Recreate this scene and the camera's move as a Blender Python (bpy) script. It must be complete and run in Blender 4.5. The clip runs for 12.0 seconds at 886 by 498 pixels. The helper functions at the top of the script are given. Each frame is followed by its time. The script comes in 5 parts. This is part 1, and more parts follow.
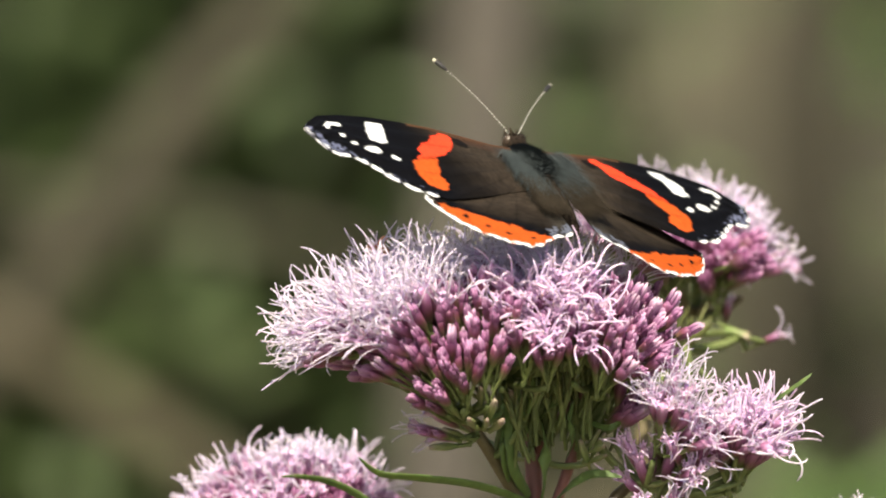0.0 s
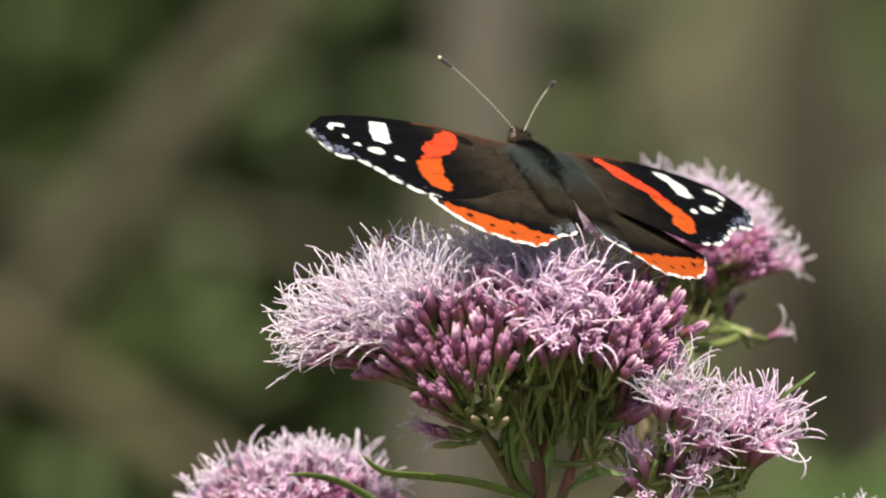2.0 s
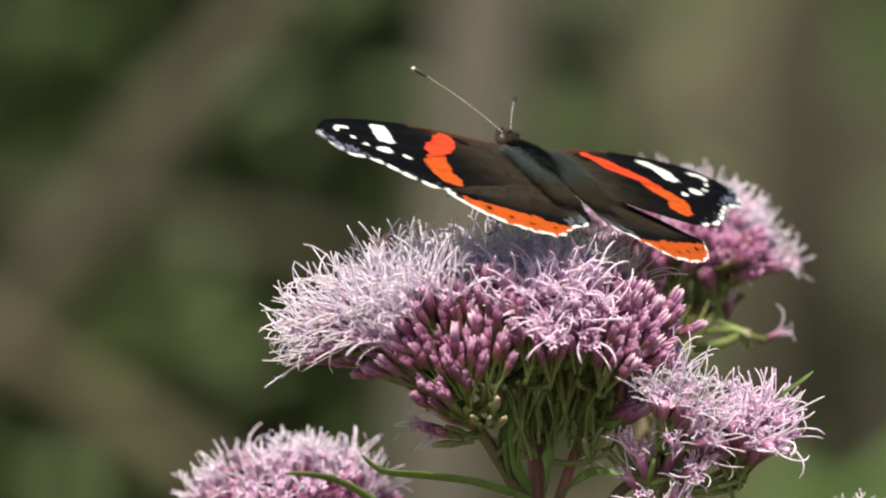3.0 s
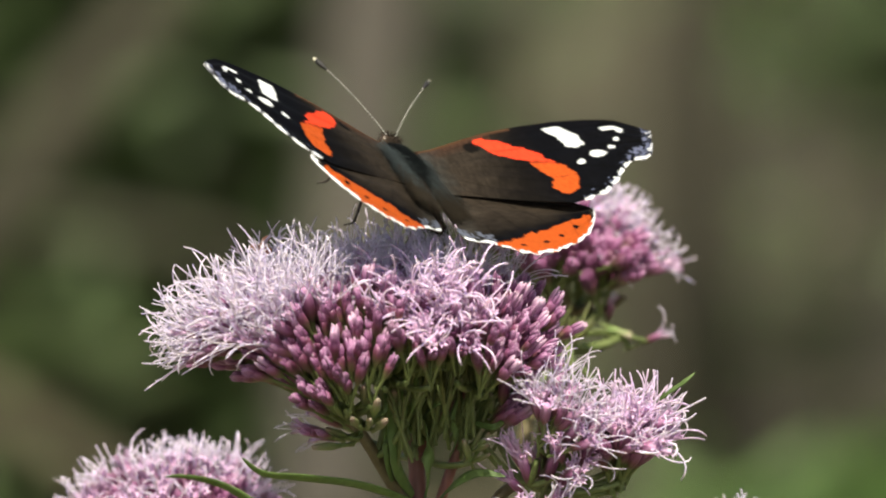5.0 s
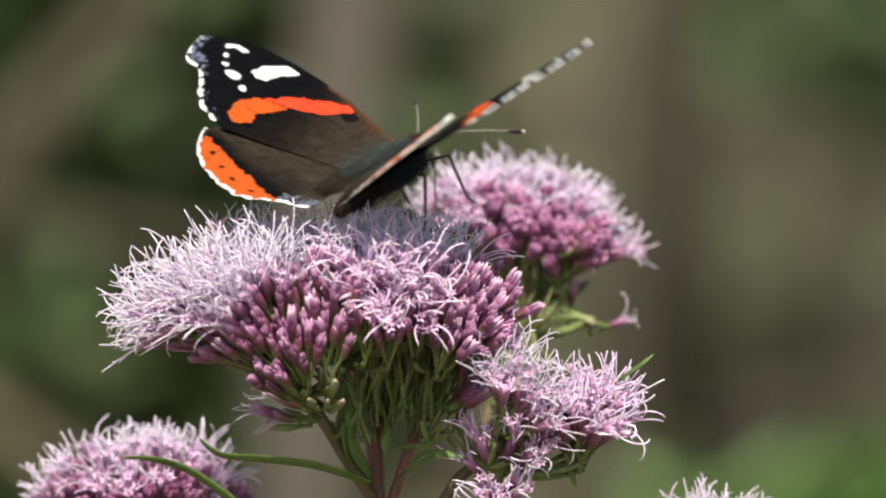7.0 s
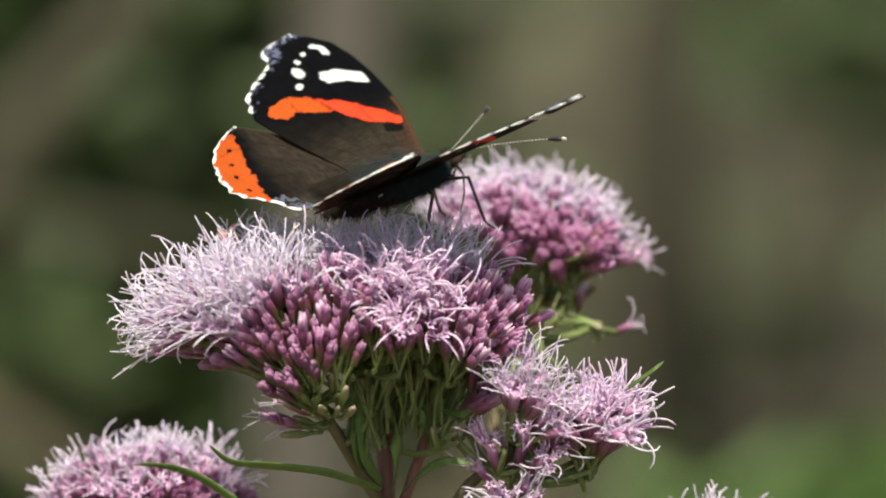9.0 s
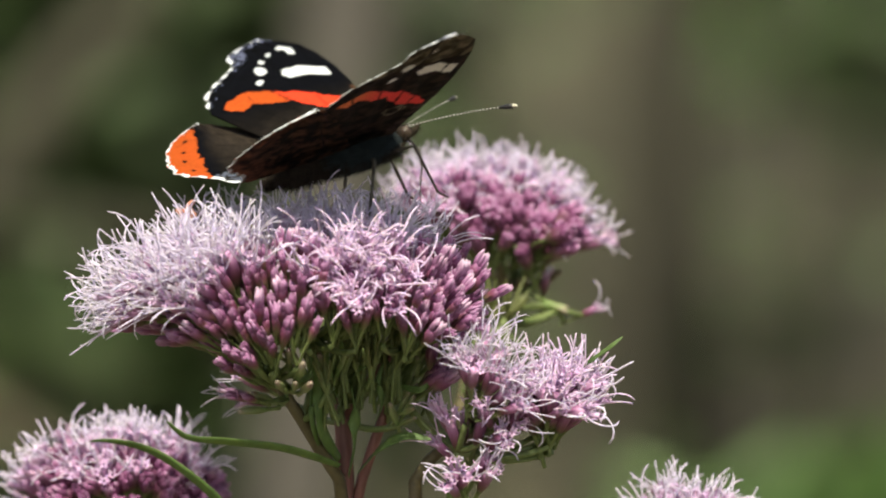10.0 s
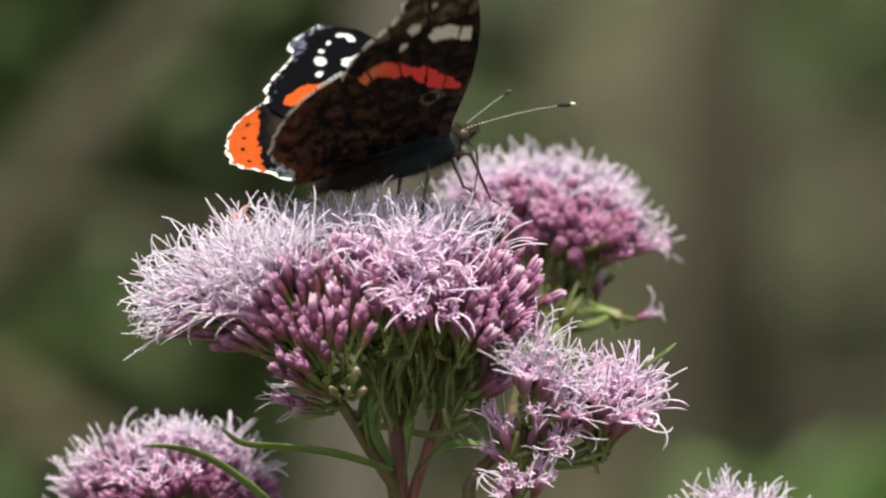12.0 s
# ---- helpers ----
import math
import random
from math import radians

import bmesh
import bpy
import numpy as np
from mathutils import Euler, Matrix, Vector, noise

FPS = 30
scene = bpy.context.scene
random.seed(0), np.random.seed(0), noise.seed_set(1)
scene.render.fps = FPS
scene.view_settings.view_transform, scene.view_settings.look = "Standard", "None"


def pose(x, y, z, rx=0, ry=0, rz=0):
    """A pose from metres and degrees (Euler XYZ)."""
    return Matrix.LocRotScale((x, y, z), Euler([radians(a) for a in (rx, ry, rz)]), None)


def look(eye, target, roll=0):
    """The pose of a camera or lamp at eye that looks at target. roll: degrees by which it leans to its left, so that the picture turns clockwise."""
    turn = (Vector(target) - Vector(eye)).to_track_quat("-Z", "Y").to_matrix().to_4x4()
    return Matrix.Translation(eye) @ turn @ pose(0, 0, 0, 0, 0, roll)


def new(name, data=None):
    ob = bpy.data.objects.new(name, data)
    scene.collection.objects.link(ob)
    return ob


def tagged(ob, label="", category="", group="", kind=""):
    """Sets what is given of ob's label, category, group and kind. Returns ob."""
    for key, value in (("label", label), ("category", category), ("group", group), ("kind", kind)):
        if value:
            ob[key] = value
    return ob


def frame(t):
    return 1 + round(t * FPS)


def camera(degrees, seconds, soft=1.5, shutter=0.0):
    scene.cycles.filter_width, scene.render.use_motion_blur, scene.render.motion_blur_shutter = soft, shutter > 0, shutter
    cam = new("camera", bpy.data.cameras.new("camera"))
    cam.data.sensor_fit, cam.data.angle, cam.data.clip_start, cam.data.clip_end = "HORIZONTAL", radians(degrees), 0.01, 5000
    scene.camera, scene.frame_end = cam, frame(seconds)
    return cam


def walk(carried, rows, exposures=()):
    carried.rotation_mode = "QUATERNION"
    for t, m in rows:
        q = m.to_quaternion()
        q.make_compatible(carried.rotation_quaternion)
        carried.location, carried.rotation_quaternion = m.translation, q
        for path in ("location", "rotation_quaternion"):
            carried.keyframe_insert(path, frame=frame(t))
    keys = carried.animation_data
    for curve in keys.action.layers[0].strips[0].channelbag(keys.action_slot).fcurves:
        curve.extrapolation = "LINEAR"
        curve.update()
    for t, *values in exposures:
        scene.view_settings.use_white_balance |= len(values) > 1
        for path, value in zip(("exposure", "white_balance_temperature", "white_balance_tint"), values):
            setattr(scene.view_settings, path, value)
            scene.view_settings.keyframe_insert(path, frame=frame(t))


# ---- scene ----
# ---- camera ----
cam = camera(6.0, 12.0, soft=2.05, shutter=0.4)
cam.data.dof.use_dof = True            # long lens, wide open: only the flower heads are sharp
cam.data.dof.focus_distance = 1.092
cam.data.dof.aperture_fstop = 22.5
EYE = Vector((0, -1.089, 1.353))
MM = 0.001
# seconds and degrees of pan to the left
PAN = [(0, 0.785), (0.5, 0.777), (1, 0.792), (1.5, 0.796), (2, 0.785), (2.5, 0.785), (3, 0.746), (3.2, 0.651), (4.8, 0.000), (5.5, 0.000),
    (6, -0.031), (6.5, -0.057), (7, -0.161), (7.2, -0.172), (8.8, -0.199), (9.5, -0.172), (10, -0.184), (10.5, -0.153), (11, -0.077), (11.5,
    0.230), (12, 0.211)]
walk(cam, [(t, look(EYE, (-1.1 * math.tan(radians(p)), 0, 1.2))) for t, p in PAN],
     exposures=[(0, 0.80, 7420, 4), (1.5, 0.74, 7420, 4), (2, 0.50, 7400, 2), (3.2, 0.45, 7300, 0), (5.5, 0.45, 7130, 1), (7.2, 0.50, 7000, 2), (8.8, 0.40, 7080, -1), (12, 0.40, 7030, -1)])

# ---- light ----
SUN_WAY = Vector((-0.06, -0.46, 0.88)).normalized()
world = bpy.data.worlds.new("world")
scene.world = world
world.use_nodes = True
wn = world.node_tree
sky = wn.nodes.new("ShaderNodeTexSky")
sky.sky_type, sky.sun_disc = "NISHITA", False
sky.air_density, sky.dust_density, sky.ozone_density = 0.9, 4.0, 0.6
sky.sun_elevation = math.asin(SUN_WAY.z)
sky.sun_rotation = math.atan2(SUN_WAY.x, SUN_WAY.y)
wn.nodes["Background"].inputs["Strength"].default_value = 0.115
wn.links.new(sky.outputs["Color"], wn.nodes["Background"].inputs["Color"])
sun = new("sun", bpy.data.lights.new("sun", "SUN"))
sun.data.energy, sun.data.angle, sun.data.color = 4.1, radians(0.6), (1.0, 0.95, 0.87)
sun.matrix_world = look(SUN_WAY * 10, (0, 0, 0))


# ---- materials ----
def material(name, rough=0.6):
    m = bpy.data.materials.new(name)
    m.use_nodes = True
    nt = m.node_tree
    b = nt.nodes["Principled BSDF"]
    b.inputs["Roughness"].default_value = rough
    return m, nt, b


def ramp(nt, stops, source):
    r = nt.nodes.new("ShaderNodeValToRGB")
    while len(r.color_ramp.elements) < len(stops):
        r.color_ramp.elements.new(0.5)
    for e, (p, c) in zip(r.color_ramp.elements, stops):
        e.position, e.color = p, (*c, 1)
    nt.links.new(source, r.inputs["Fac"])
    return r.outputs["Color"]


def coords(nt, scale=(1, 1, 1)):
    tc = nt.nodes.new("ShaderNodeTexCoord")
    mp = nt.nodes.new("ShaderNodeMapping")
    mp.inputs["Scale"].default_value = scale
    nt.links.new(tc.outputs["Object"], mp.inputs["Vector"])
    return mp.outputs["Vector"]


def noise_of(nt, vec, scale, detail=4.0, rough=0.55):
    n = nt.nodes.new("ShaderNodeTexNoise")
    n.inputs["Scale"].default_value, n.inputs["Detail"].default_value = scale, detail
    n.inputs["Roughness"].default_value = rough
    nt.links.new(vec, n.inputs["Vector"])
    return n.outputs["Fac"]


def mix(nt, kind, fac, a, b):
    m = nt.nodes.new("ShaderNodeMix")
    m.data_type, m.blend_type = "RGBA", kind
    for sock, v in ((m.inputs["Factor"], fac), (m.inputs["A"], a), (m.inputs["B"], b)):
        if isinstance(v, bpy.types.NodeSocket):
            nt.links.new(v, sock)
        elif isinstance(v, tuple):
            sock.default_value = (*v, 1)
        else:
            sock.default_value = v
    return m.outputs["Result"]


def bump(nt, b, height, strength, dist):
    n = nt.nodes.new("ShaderNodeBump")
    n.inputs["Strength"].default_value, n.inputs["Distance"].default_value = strength, dist
    nt.links.new(height, n.inputs["Height"])
    nt.links.new(n.outputs["Normal"], b.inputs["Normal"])


def mottled(name, dark, light, scale, rough=0.6, bumps=0.3, dist=0.0002, stretch=(1, 1, 1), leaf=0.0, spread=0.25):
    """Two tones by noise at two scales, with a random shift from piece to piece."""
    m, nt, b = material(name, rough)
    v = coords(nt, stretch)
    big, fine = noise_of(nt, v, scale), noise_of(nt, v, scale * 6.3, 3)
    col = ramp(nt, [(0.3, dark), (0.7, light)], big)
    col = mix(nt, "OVERLAY", 0.35, col, ramp(nt, [(0.25, (0.2,) * 3), (0.75, (0.8,) * 3)], fine))
    info = nt.nodes.new("ShaderNodeObjectInfo")
    tone = ramp(nt, [(0.0, (1 - spread,) * 3), (1.0, (1.0,) * 3)], info.outputs["Random"])
    col = mix(nt, "MULTIPLY", 1.0, col, tone)
    nt.links.new(col, b.inputs["Base Color"])
    bump(nt, b, fine, bumps, dist)
    if leaf:
        b.inputs["Subsurface Weight"].default_value = leaf
        b.inputs["Subsurface Radius"].default_value = (0.0008, 0.0008, 0.0004)
        b.inputs["Subsurface Scale"].default_value = 1.0
    return m


def floret_material(name, stops, length, rough=0.45, sss=0.25):
    """Colour along a floret's own axis, from its green foot to its tip, with fine streaks."""
    m, nt, b = material(name, rough)
    tc = nt.nodes.new("ShaderNodeTexCoord")
    sep = nt.nodes.new("ShaderNodeSeparateXYZ")
    nt.links.new(tc.outputs["Object"], sep.inputs[0])
    div = nt.nodes.new("ShaderNodeMath")
    div.operation = "DIVIDE"
    nt.links.new(sep.outputs["Z"], div.inputs[0])
    div.inputs[1].default_value = length
    add = nt.nodes.new("ShaderNodeMath")
    add.operation = "MULTIPLY_ADD"
    nt.links.new(noise_of(nt, coords(nt, (1, 1, 0.25)), 1500, 3), add.inputs[0])
    add.inputs[1].default_value = 0.22
    nt.links.new(div.outputs[0], add.inputs[2])
    sub = nt.nodes.new("ShaderNodeMath")
    sub.operation = "SUBTRACT"
    nt.links.new(add.outputs[0], sub.inputs[0])
    sub.inputs[1].default_value = 0.11
    col = ramp(nt, stops, sub.outputs[0])
    info = nt.nodes.new("ShaderNodeObjectInfo")
    tone = ramp(nt, [(0.0, (0.52, 0.42, 0.48)), (0.4, (0.84, 0.76, 0.82)), (1.0, (1.0, 1.0, 1.0))], info.outputs["Random"])
    streak = ramp(nt, [(0.3, (0.72, 0.68, 0.7)), (0.65, (1, 1, 1))], noise_of(nt, coords(nt, (1, 1, 0.12)), 2600, 2))
    col = mix(nt, "MULTIPLY", 1.0, mix(nt, "MULTIPLY", 0.7, col, streak), tone)
    nt.links.new(col, b.inputs["Base Color"])
    b.inputs["Subsurface Weight"].default_value = sss
    b.inputs["Subsurface Radius"].default_value = (0.0006, 0.0004, 0.0005)
    b.inputs["Subsurface Scale"].default_value = 1.0
    return m


BUD = floret_material("bud_skin", [(0.0, (0.16, 0.20, 0.06)), (0.20, (0.20, 0.16, 0.08)), (0.38, (0.24, 0.08, 0.12)),
                                   (0.64, (0.37, 0.15, 0.31)), (0.86, (0.54, 0.31, 0.50)), (1.0, (0.76, 0.56, 0.70))], 0.0062, 0.4)
ROUND_BUD = floret_material("round_bud_skin", [(0.0, (0.16, 0.20, 0.06)), (0.22, (0.18, 0.12, 0.08)), (0.42, (0.20, 0.07, 0.12)),
                                   (0.72, (0.34, 0.125, 0.27)), (0.90, (0.46, 0.23, 0.40)), (1.0, (0.68, 0.50, 0.63))], 0.0052, 0.4)
GREEN_BUD = floret_material("young_bud_skin", [(0.0, (0.17, 0.26, 0.07)), (0.5, (0.25, 0.32, 0.12)), (0.85, (0.29, 0.33, 0.15)),
                                               (1.0, (0.40, 0.34, 0.24))], 0.0040)
CUP = floret_material("floret_cup_skin", [(0.0, (0.13, 0.15, 0.05)), (0.3, (0.20, 0.08, 0.09)), (0.6, (0.36, 0.14, 0.27)),
                                          (1.0, (0.64, 0.36, 0.58))], 0.0052)
PETAL = mottled("floret_petal", (0.64, 0.37, 0.62), (0.78, 0.55, 0.77), 900, 0.5, leaf=0.2)
STYLE_PALE = mottled("pale_style", (0.655, 0.53, 0.715), (0.815, 0.735, 0.875), 500, 0.5, 0.1, leaf=0.25, spread=0.15)
STYLE_PINK = mottled("pink_style", (0.71, 0.46, 0.72), (0.87, 0.69, 0.90), 500, 0.5, 0.1, leaf=0.3, spread=0.2)
PEDICEL = mottled("pedicel_green", (0.10, 0.14, 0.035), (0.22, 0.26, 0.095), 260, 0.55, leaf=0.1)
THREAD = mottled("thin_stalk_green", (0.10, 0.115, 0.035), (0.25, 0.26, 0.095), 420, 0.5, leaf=0.2)
STEM = mottled("stem_skin", (0.18, 0.060, 0.054), (0.30, 0.145, 0.11), 220, 0.5, 0.4, 0.0002, (1, 1, 0.2))
BRANCH = mottled("branch_skin", (0.115, 0.085, 0.038), (0.20, 0.16, 0.078), 240, 0.5, 0.4, 0.0002)
LEAF = mottled("leaf_green", (0.070, 0.125, 0.028), (0.135, 0.21, 0.058), 130, 0.62, 0.5, 0.0003, leaf=0.15)
WITHERED = mottled("withered", (0.45, 0.16, 0.09), (0.65, 0.30, 0.20), 900, 0.7)


# ---- mesh helpers ----
def part(name, bm, mats, parent, label="", smooth=True, m=None):
    me = bpy.data.meshes.new(name)
    bm.to_mesh(me)
    bm.free()
    for x in (mats if isinstance(mats, (list, tuple)) else [mats]):
        me.materials.append(x)
    if smooth:
        me.polygons.foreach_set("use_smooth", [True] * len(me.polygons))
    ob = new(name, me)
    ob.parent = parent
    if m is not None:
        ob.matrix_basis = m
    return tagged(ob, label)


def thing(name, at, label, category, group="", kind=""):
    return tagged(place(new(name), at), label, category, group, kind)


def place(ob, at):
    ob.location = at
    return ob


def tube(bm, pts, radii, sides=8, mat=0, cap=True):
    """A round tube along pts (Vectors) with a radius for each."""
    pts = [Vector(p) for p in pts]
    rings, ref = [], None
    for i, p in enumerate(pts):
        d = (pts[min(i + 1, len(pts) - 1)] - pts[max(i - 1, 0)]).normalized()
        if ref is None:
            ref = d.orthogonal().normalized()
        ref = (ref - d * ref.dot(d)).normalized()
        s = d.cross(ref)
        r = radii[i] if isinstance(radii, (list, tuple)) else radii
        rings.append([bm.verts.new(p + (ref * math.cos(k * math.tau / sides) + s * math.sin(k * math.tau / sides)) * r)
                      for k in range(sides)])
    for a, b in zip(rings, rings[1:]):
        for k in range(sides):
            bm.faces.new((a[k], a[(k + 1) % sides], b[(k + 1) % sides], b[k])).material_index = mat
    if cap:
        bm.faces.new(rings[0][::-1]).material_index = mat
        bm.faces.new(rings[-1]).material_index = mat


def bend(a, b, lift, n=6):
    """Points on a bow from a to b that sags or lifts by the vector given."""
    return [a.lerp(b, i / n) + lift * (4 * (i / n) * (1 - i / n)) for i in range(n + 1)]


def lathe(bm, profile, sides=8, mat=0, ridges=0.0, twist=0.0):
    """Rings (z, r) turned about z; ridges: how far each second line stands out."""
    rings = []
    for z, r in profile:
        rings.append([bm.verts.new(((r * (1 + ridges * (1 if k % 2 else -1))) * math.cos(k * math.tau / sides + twist * z),
                                    (r * (1 + ridges * (1 if k % 2 else -1))) * math.sin(k * math.tau / sides + twist * z), z))
                      for k in range(sides)])
    for a, b in zip(rings, rings[1:]):
        for k in range(sides):
            bm.faces.new((a[k], a[(k + 1) % sides], b[(k + 1) % sides], b[k])).material_index = mat
    bm.faces.new(rings[0][::-1]).material_index = mat
    bm.faces.new(rings[-1]).material_index = mat


def mesh_of(name, bm, mats):
    me = bpy.data.meshes.new(name)
    bm.to_mesh(me)
    bm.free()
    for x in mats:
        me.materials.append(x)
    me.polygons.foreach_set("use_smooth", [True] * len(me.polygons))
    return me


def aim(at, way, spin=0.0, size=1.0):
    q = Vector(way).to_track_quat("Z", "Y").to_matrix().to_4x4()
    return Matrix.Translation(at) @ q @ Matrix.Rotation(spin, 4, "Z") @ Matrix.Scale(size, 4)


# ---- florets: shared meshes ----
def bud_mesh(rng, mat, length, tail=0.0045, lobes=5, crown=1.0, fat=1.0):
    """A floret head in bud on its thin stalk: a clasp of bracts, and a crown of small closed florets that stand out of it."""
    bm = bmesh.new()
    w = 0.00090 * fat * rng.uniform(0.88, 1.12) * length / 0.006
    sides, sway, turn = 8, rng.uniform(-1, 1) * 0.0003, rng.uniform(0, 6.28)
    top = 0.62 if crown > 0.5 else 0.98
    rings = []
    for z, r in [(-tail, 0.00022), (-tail * 0.5, 0.00023), (0, 0.00030), (length * 0.10, w * 0.60), (length * 0.30, w * 0.90), (length * 0.46, w * 0.96),
                 (length * (top - 0.08), w * (0.92 if crown > 0.5 else 0.62)), (length * top, w * (0.70 if crown > 0.5 else 0.25))]:
        off = sway if -tail * 0.9 < z < 0 else 0
        ring = []
        for k in range(sides):
            a = k * math.tau / sides + turn
            rr = r * (1 + (0.09 if k % 2 else -0.09) * (z > 0))
            ring.append(bm.verts.new((rr * math.cos(a) + off, rr * math.sin(a), z + (rng.uniform(-0.04, 0.04) * length if z > length * 0.4 else 0))))
        rings.append(ring)
    for n, (a, b) in enumerate(zip(rings, rings[1:])):
        for k in range(sides):
            bm.faces.new((a[k], a[(k + 1) % sides], b[(k + 1) % sides], b[k])).material_index = 1 if n < 2 else 0
    if crown < 0.5:
        bm.faces.new(rings[-1])
        return mesh_of("bud", bm, [mat, PEDICEL])
    hub = bm.verts.new((0, 0, length * 0.36))
    for k in range(sides):
        bm.faces.new((rings[-1][k], rings[-1][(k + 1) % sides], hub))
    for f in range(lobes):
        a = f * math.tau / lobes + turn + rng.uniform(-0.3, 0.3)
        out = Vector((math.cos(a), math.sin(a), 0)) * w * (0.55 if f else 0.1)
        h = length * rng.uniform(0.84, 1.02)
        lean = out * rng.uniform(0.0, 0.5)
        line = [(out + Vector((0, 0, length * 0.60)), 0.40), (out * 1.12 + Vector((0, 0, length * 0.70)), 0.45),
                (out + lean * 0.6 + Vector((0, 0, length * 0.70 + (h - length * 0.70) * 0.6)), 0.36), (out * 0.8 + lean + Vector((0, 0, h)), 0.09)]
        rows = [[bm.verts.new(p + Vector((math.cos(k * math.tau / 6), math.sin(k * math.tau / 6), 0)) * w * r) for k in range(6)] for p, r in line]
        for k in range(6):
            bm.faces.new((hub, rows[0][(k + 1) % 6], rows[0][k]))
            for p, q in zip(rows, rows[1:]):
                bm.faces.new((p[k], p[(k + 1) % 6], q[(k + 1) % 6], q[k]))
        bm.faces.new(rows[-1])
    return mesh_of("bud", bm, [mat, PEDICEL])


def open_mesh(rng, style, count, reach, curly=1.0, thick=0.00012, length=0.0050, petals=4):
    """An open floret head: cup, small star-shaped petals and long forked styles."""
    bm = bmesh.new()
    w = length * 0.155
    lathe(bm, [(0, w * 0.4), (length * 0.15, w * 0.8), (length * 0.4, w), (length * 0.75, w * 1.05), (length, w * 0.8)], 8, 0, 0.06)
    for f in range(petals):
        a = f * math.tau / petals + rng.uniform(-0.4, 0.4)
        out = Vector((math.cos(a), math.sin(a), 0))
        top = out * w * 1.5 + Vector((0, 0, length * rng.uniform(1.05, 1.3)))
        tube(bm, [out * w * 0.4 + Vector((0, 0, length * 0.8)), top], [w * 0.28, w * 0.5], 5, 1, False)
        for k in range(5):
            b = a + k * math.tau / 5
            d = Vector((math.cos(b), math.sin(b), 0.55))
            s = Vector((-math.sin(b), math.cos(b), 0)) * w * 0.3
            tip = top + d * w * rng.uniform(0.9, 1.3)
            bm.faces.new([bm.verts.new(q) for q in (top + d * w * 0.3 - s, top + d * w * 0.3 + s, tip)]).material_index = 1
    for k in range(count):
        a, lean = k * math.tau / count + rng.uniform(-0.5, 0.5), rng.uniform(0.12, 0.85)
        d = Vector((math.cos(a) * lean, math.sin(a) * lean, 1)).normalized()
        p = Vector((math.cos(a) * w * 0.8, math.sin(a) * w * 0.8, length * 0.95))
        size, total = reach * rng.uniform(0.6, 1.15), rng.uniform(-1, 1) * curly
        axis = d.cross(Vector([rng.uniform(-1, 1) for _ in range(3)])).normalized()
        pts = [p]
        for s in range(7):
            d = (Matrix.Rotation(total * (0.5 + 0.25 * s) / 8.5, 3, axis) @ d + Vector([rng.uniform(-1, 1) for _ in range(3)]) * 0.05).normalized()
            pts.append(pts[-1] + d * size / 7)
        r = thick * rng.uniform(0.85, 1.2)
        tube(bm, pts, [r * 1.0, r, r, r, r, r, r * 1.05, r * 0.75], 4, 2)
    tube(bm, [Vector((rng.uniform(-1, 1) * 0.0002, 0, -0.0045)), Vector((0, rng.uniform(-1, 1) * 0.0004, -0.0022)), Vector((0, 0, 0.0003))],
         [0.00030, 0.00032, 0.0004], 5, 3, False)
    return mesh_of("floret", bm, [CUP, PETAL, style, PEDICEL])


RNG = random.Random(7)
BUDS = [bud_mesh(RNG, BUD, RNG.uniform(0.0054, 0.0066)) for _ in range(6)]
ROUND = [bud_mesh(RNG, ROUND_BUD, RNG.uniform(0.0046, 0.0052), lobes=7, fat=1.5) for _ in range(5)]
YOUNG = [bud_mesh(RNG, GREEN_BUD, RNG.uniform(0.0042, 0.0050), 0.0022, 3, 0.0, 0.82) for _ in range(3)]
THREADS = [bud_mesh(RNG, THREAD, RNG.uniform(0.0030, 0.0040), 0.0062, 2, 0.0, 0.42) for _ in range(5)]
OPEN = {"pale": [open_mesh(RNG, STYLE_PALE, 7, 0.0076, 2.0, 0.000094, petals=3) for _ in range(10)],
        "pink": [open_mesh(RNG, STYLE_PINK, 5, 0.0062, 2.2, 0.000125) for _ in range(9)],
        "sparse": [open_mesh(RNG, STYLE_PALE, 5, 0.0062, 2.6, 0.000116, petals=4) for _ in range(9)],
        "tuft": [open_mesh(RNG, STYLE_PINK, 6, 0.0050, 1.6, 0.0001, petals=4) for _ in range(7)],
        "strand": [open_mesh(RNG, STYLE_PINK, 6, 0.0058, 3.0, 0.000095, petals=3) for _ in range(6)],
        "short": [open_mesh(RNG, STYLE_PALE, 5, 0.0052, 1.4, 0.000095) for _ in range(8)]}


# ---- the view's upright plane through the flower: mm to the right, mm up, mm behind it ----
AHEAD = (Vector((0, 0, 1.2)) - EYE).normalized()
ABOVE = Vector((1, 0, 0)).cross(AHEAD)


def spot(a, b, d=0.0):
    k = 1 + d / 1100
    return Vector((0, 0, 1.2)) + (Vector((a * k, 0, 0)) + ABOVE * (b * k) + AHEAD * d) * MM


def way(r, u, v):
    """A direction: to the right, up, towards the viewer."""
    return (Vector((r, 0, 0)) + ABOVE * u - AHEAD * v).normalized()


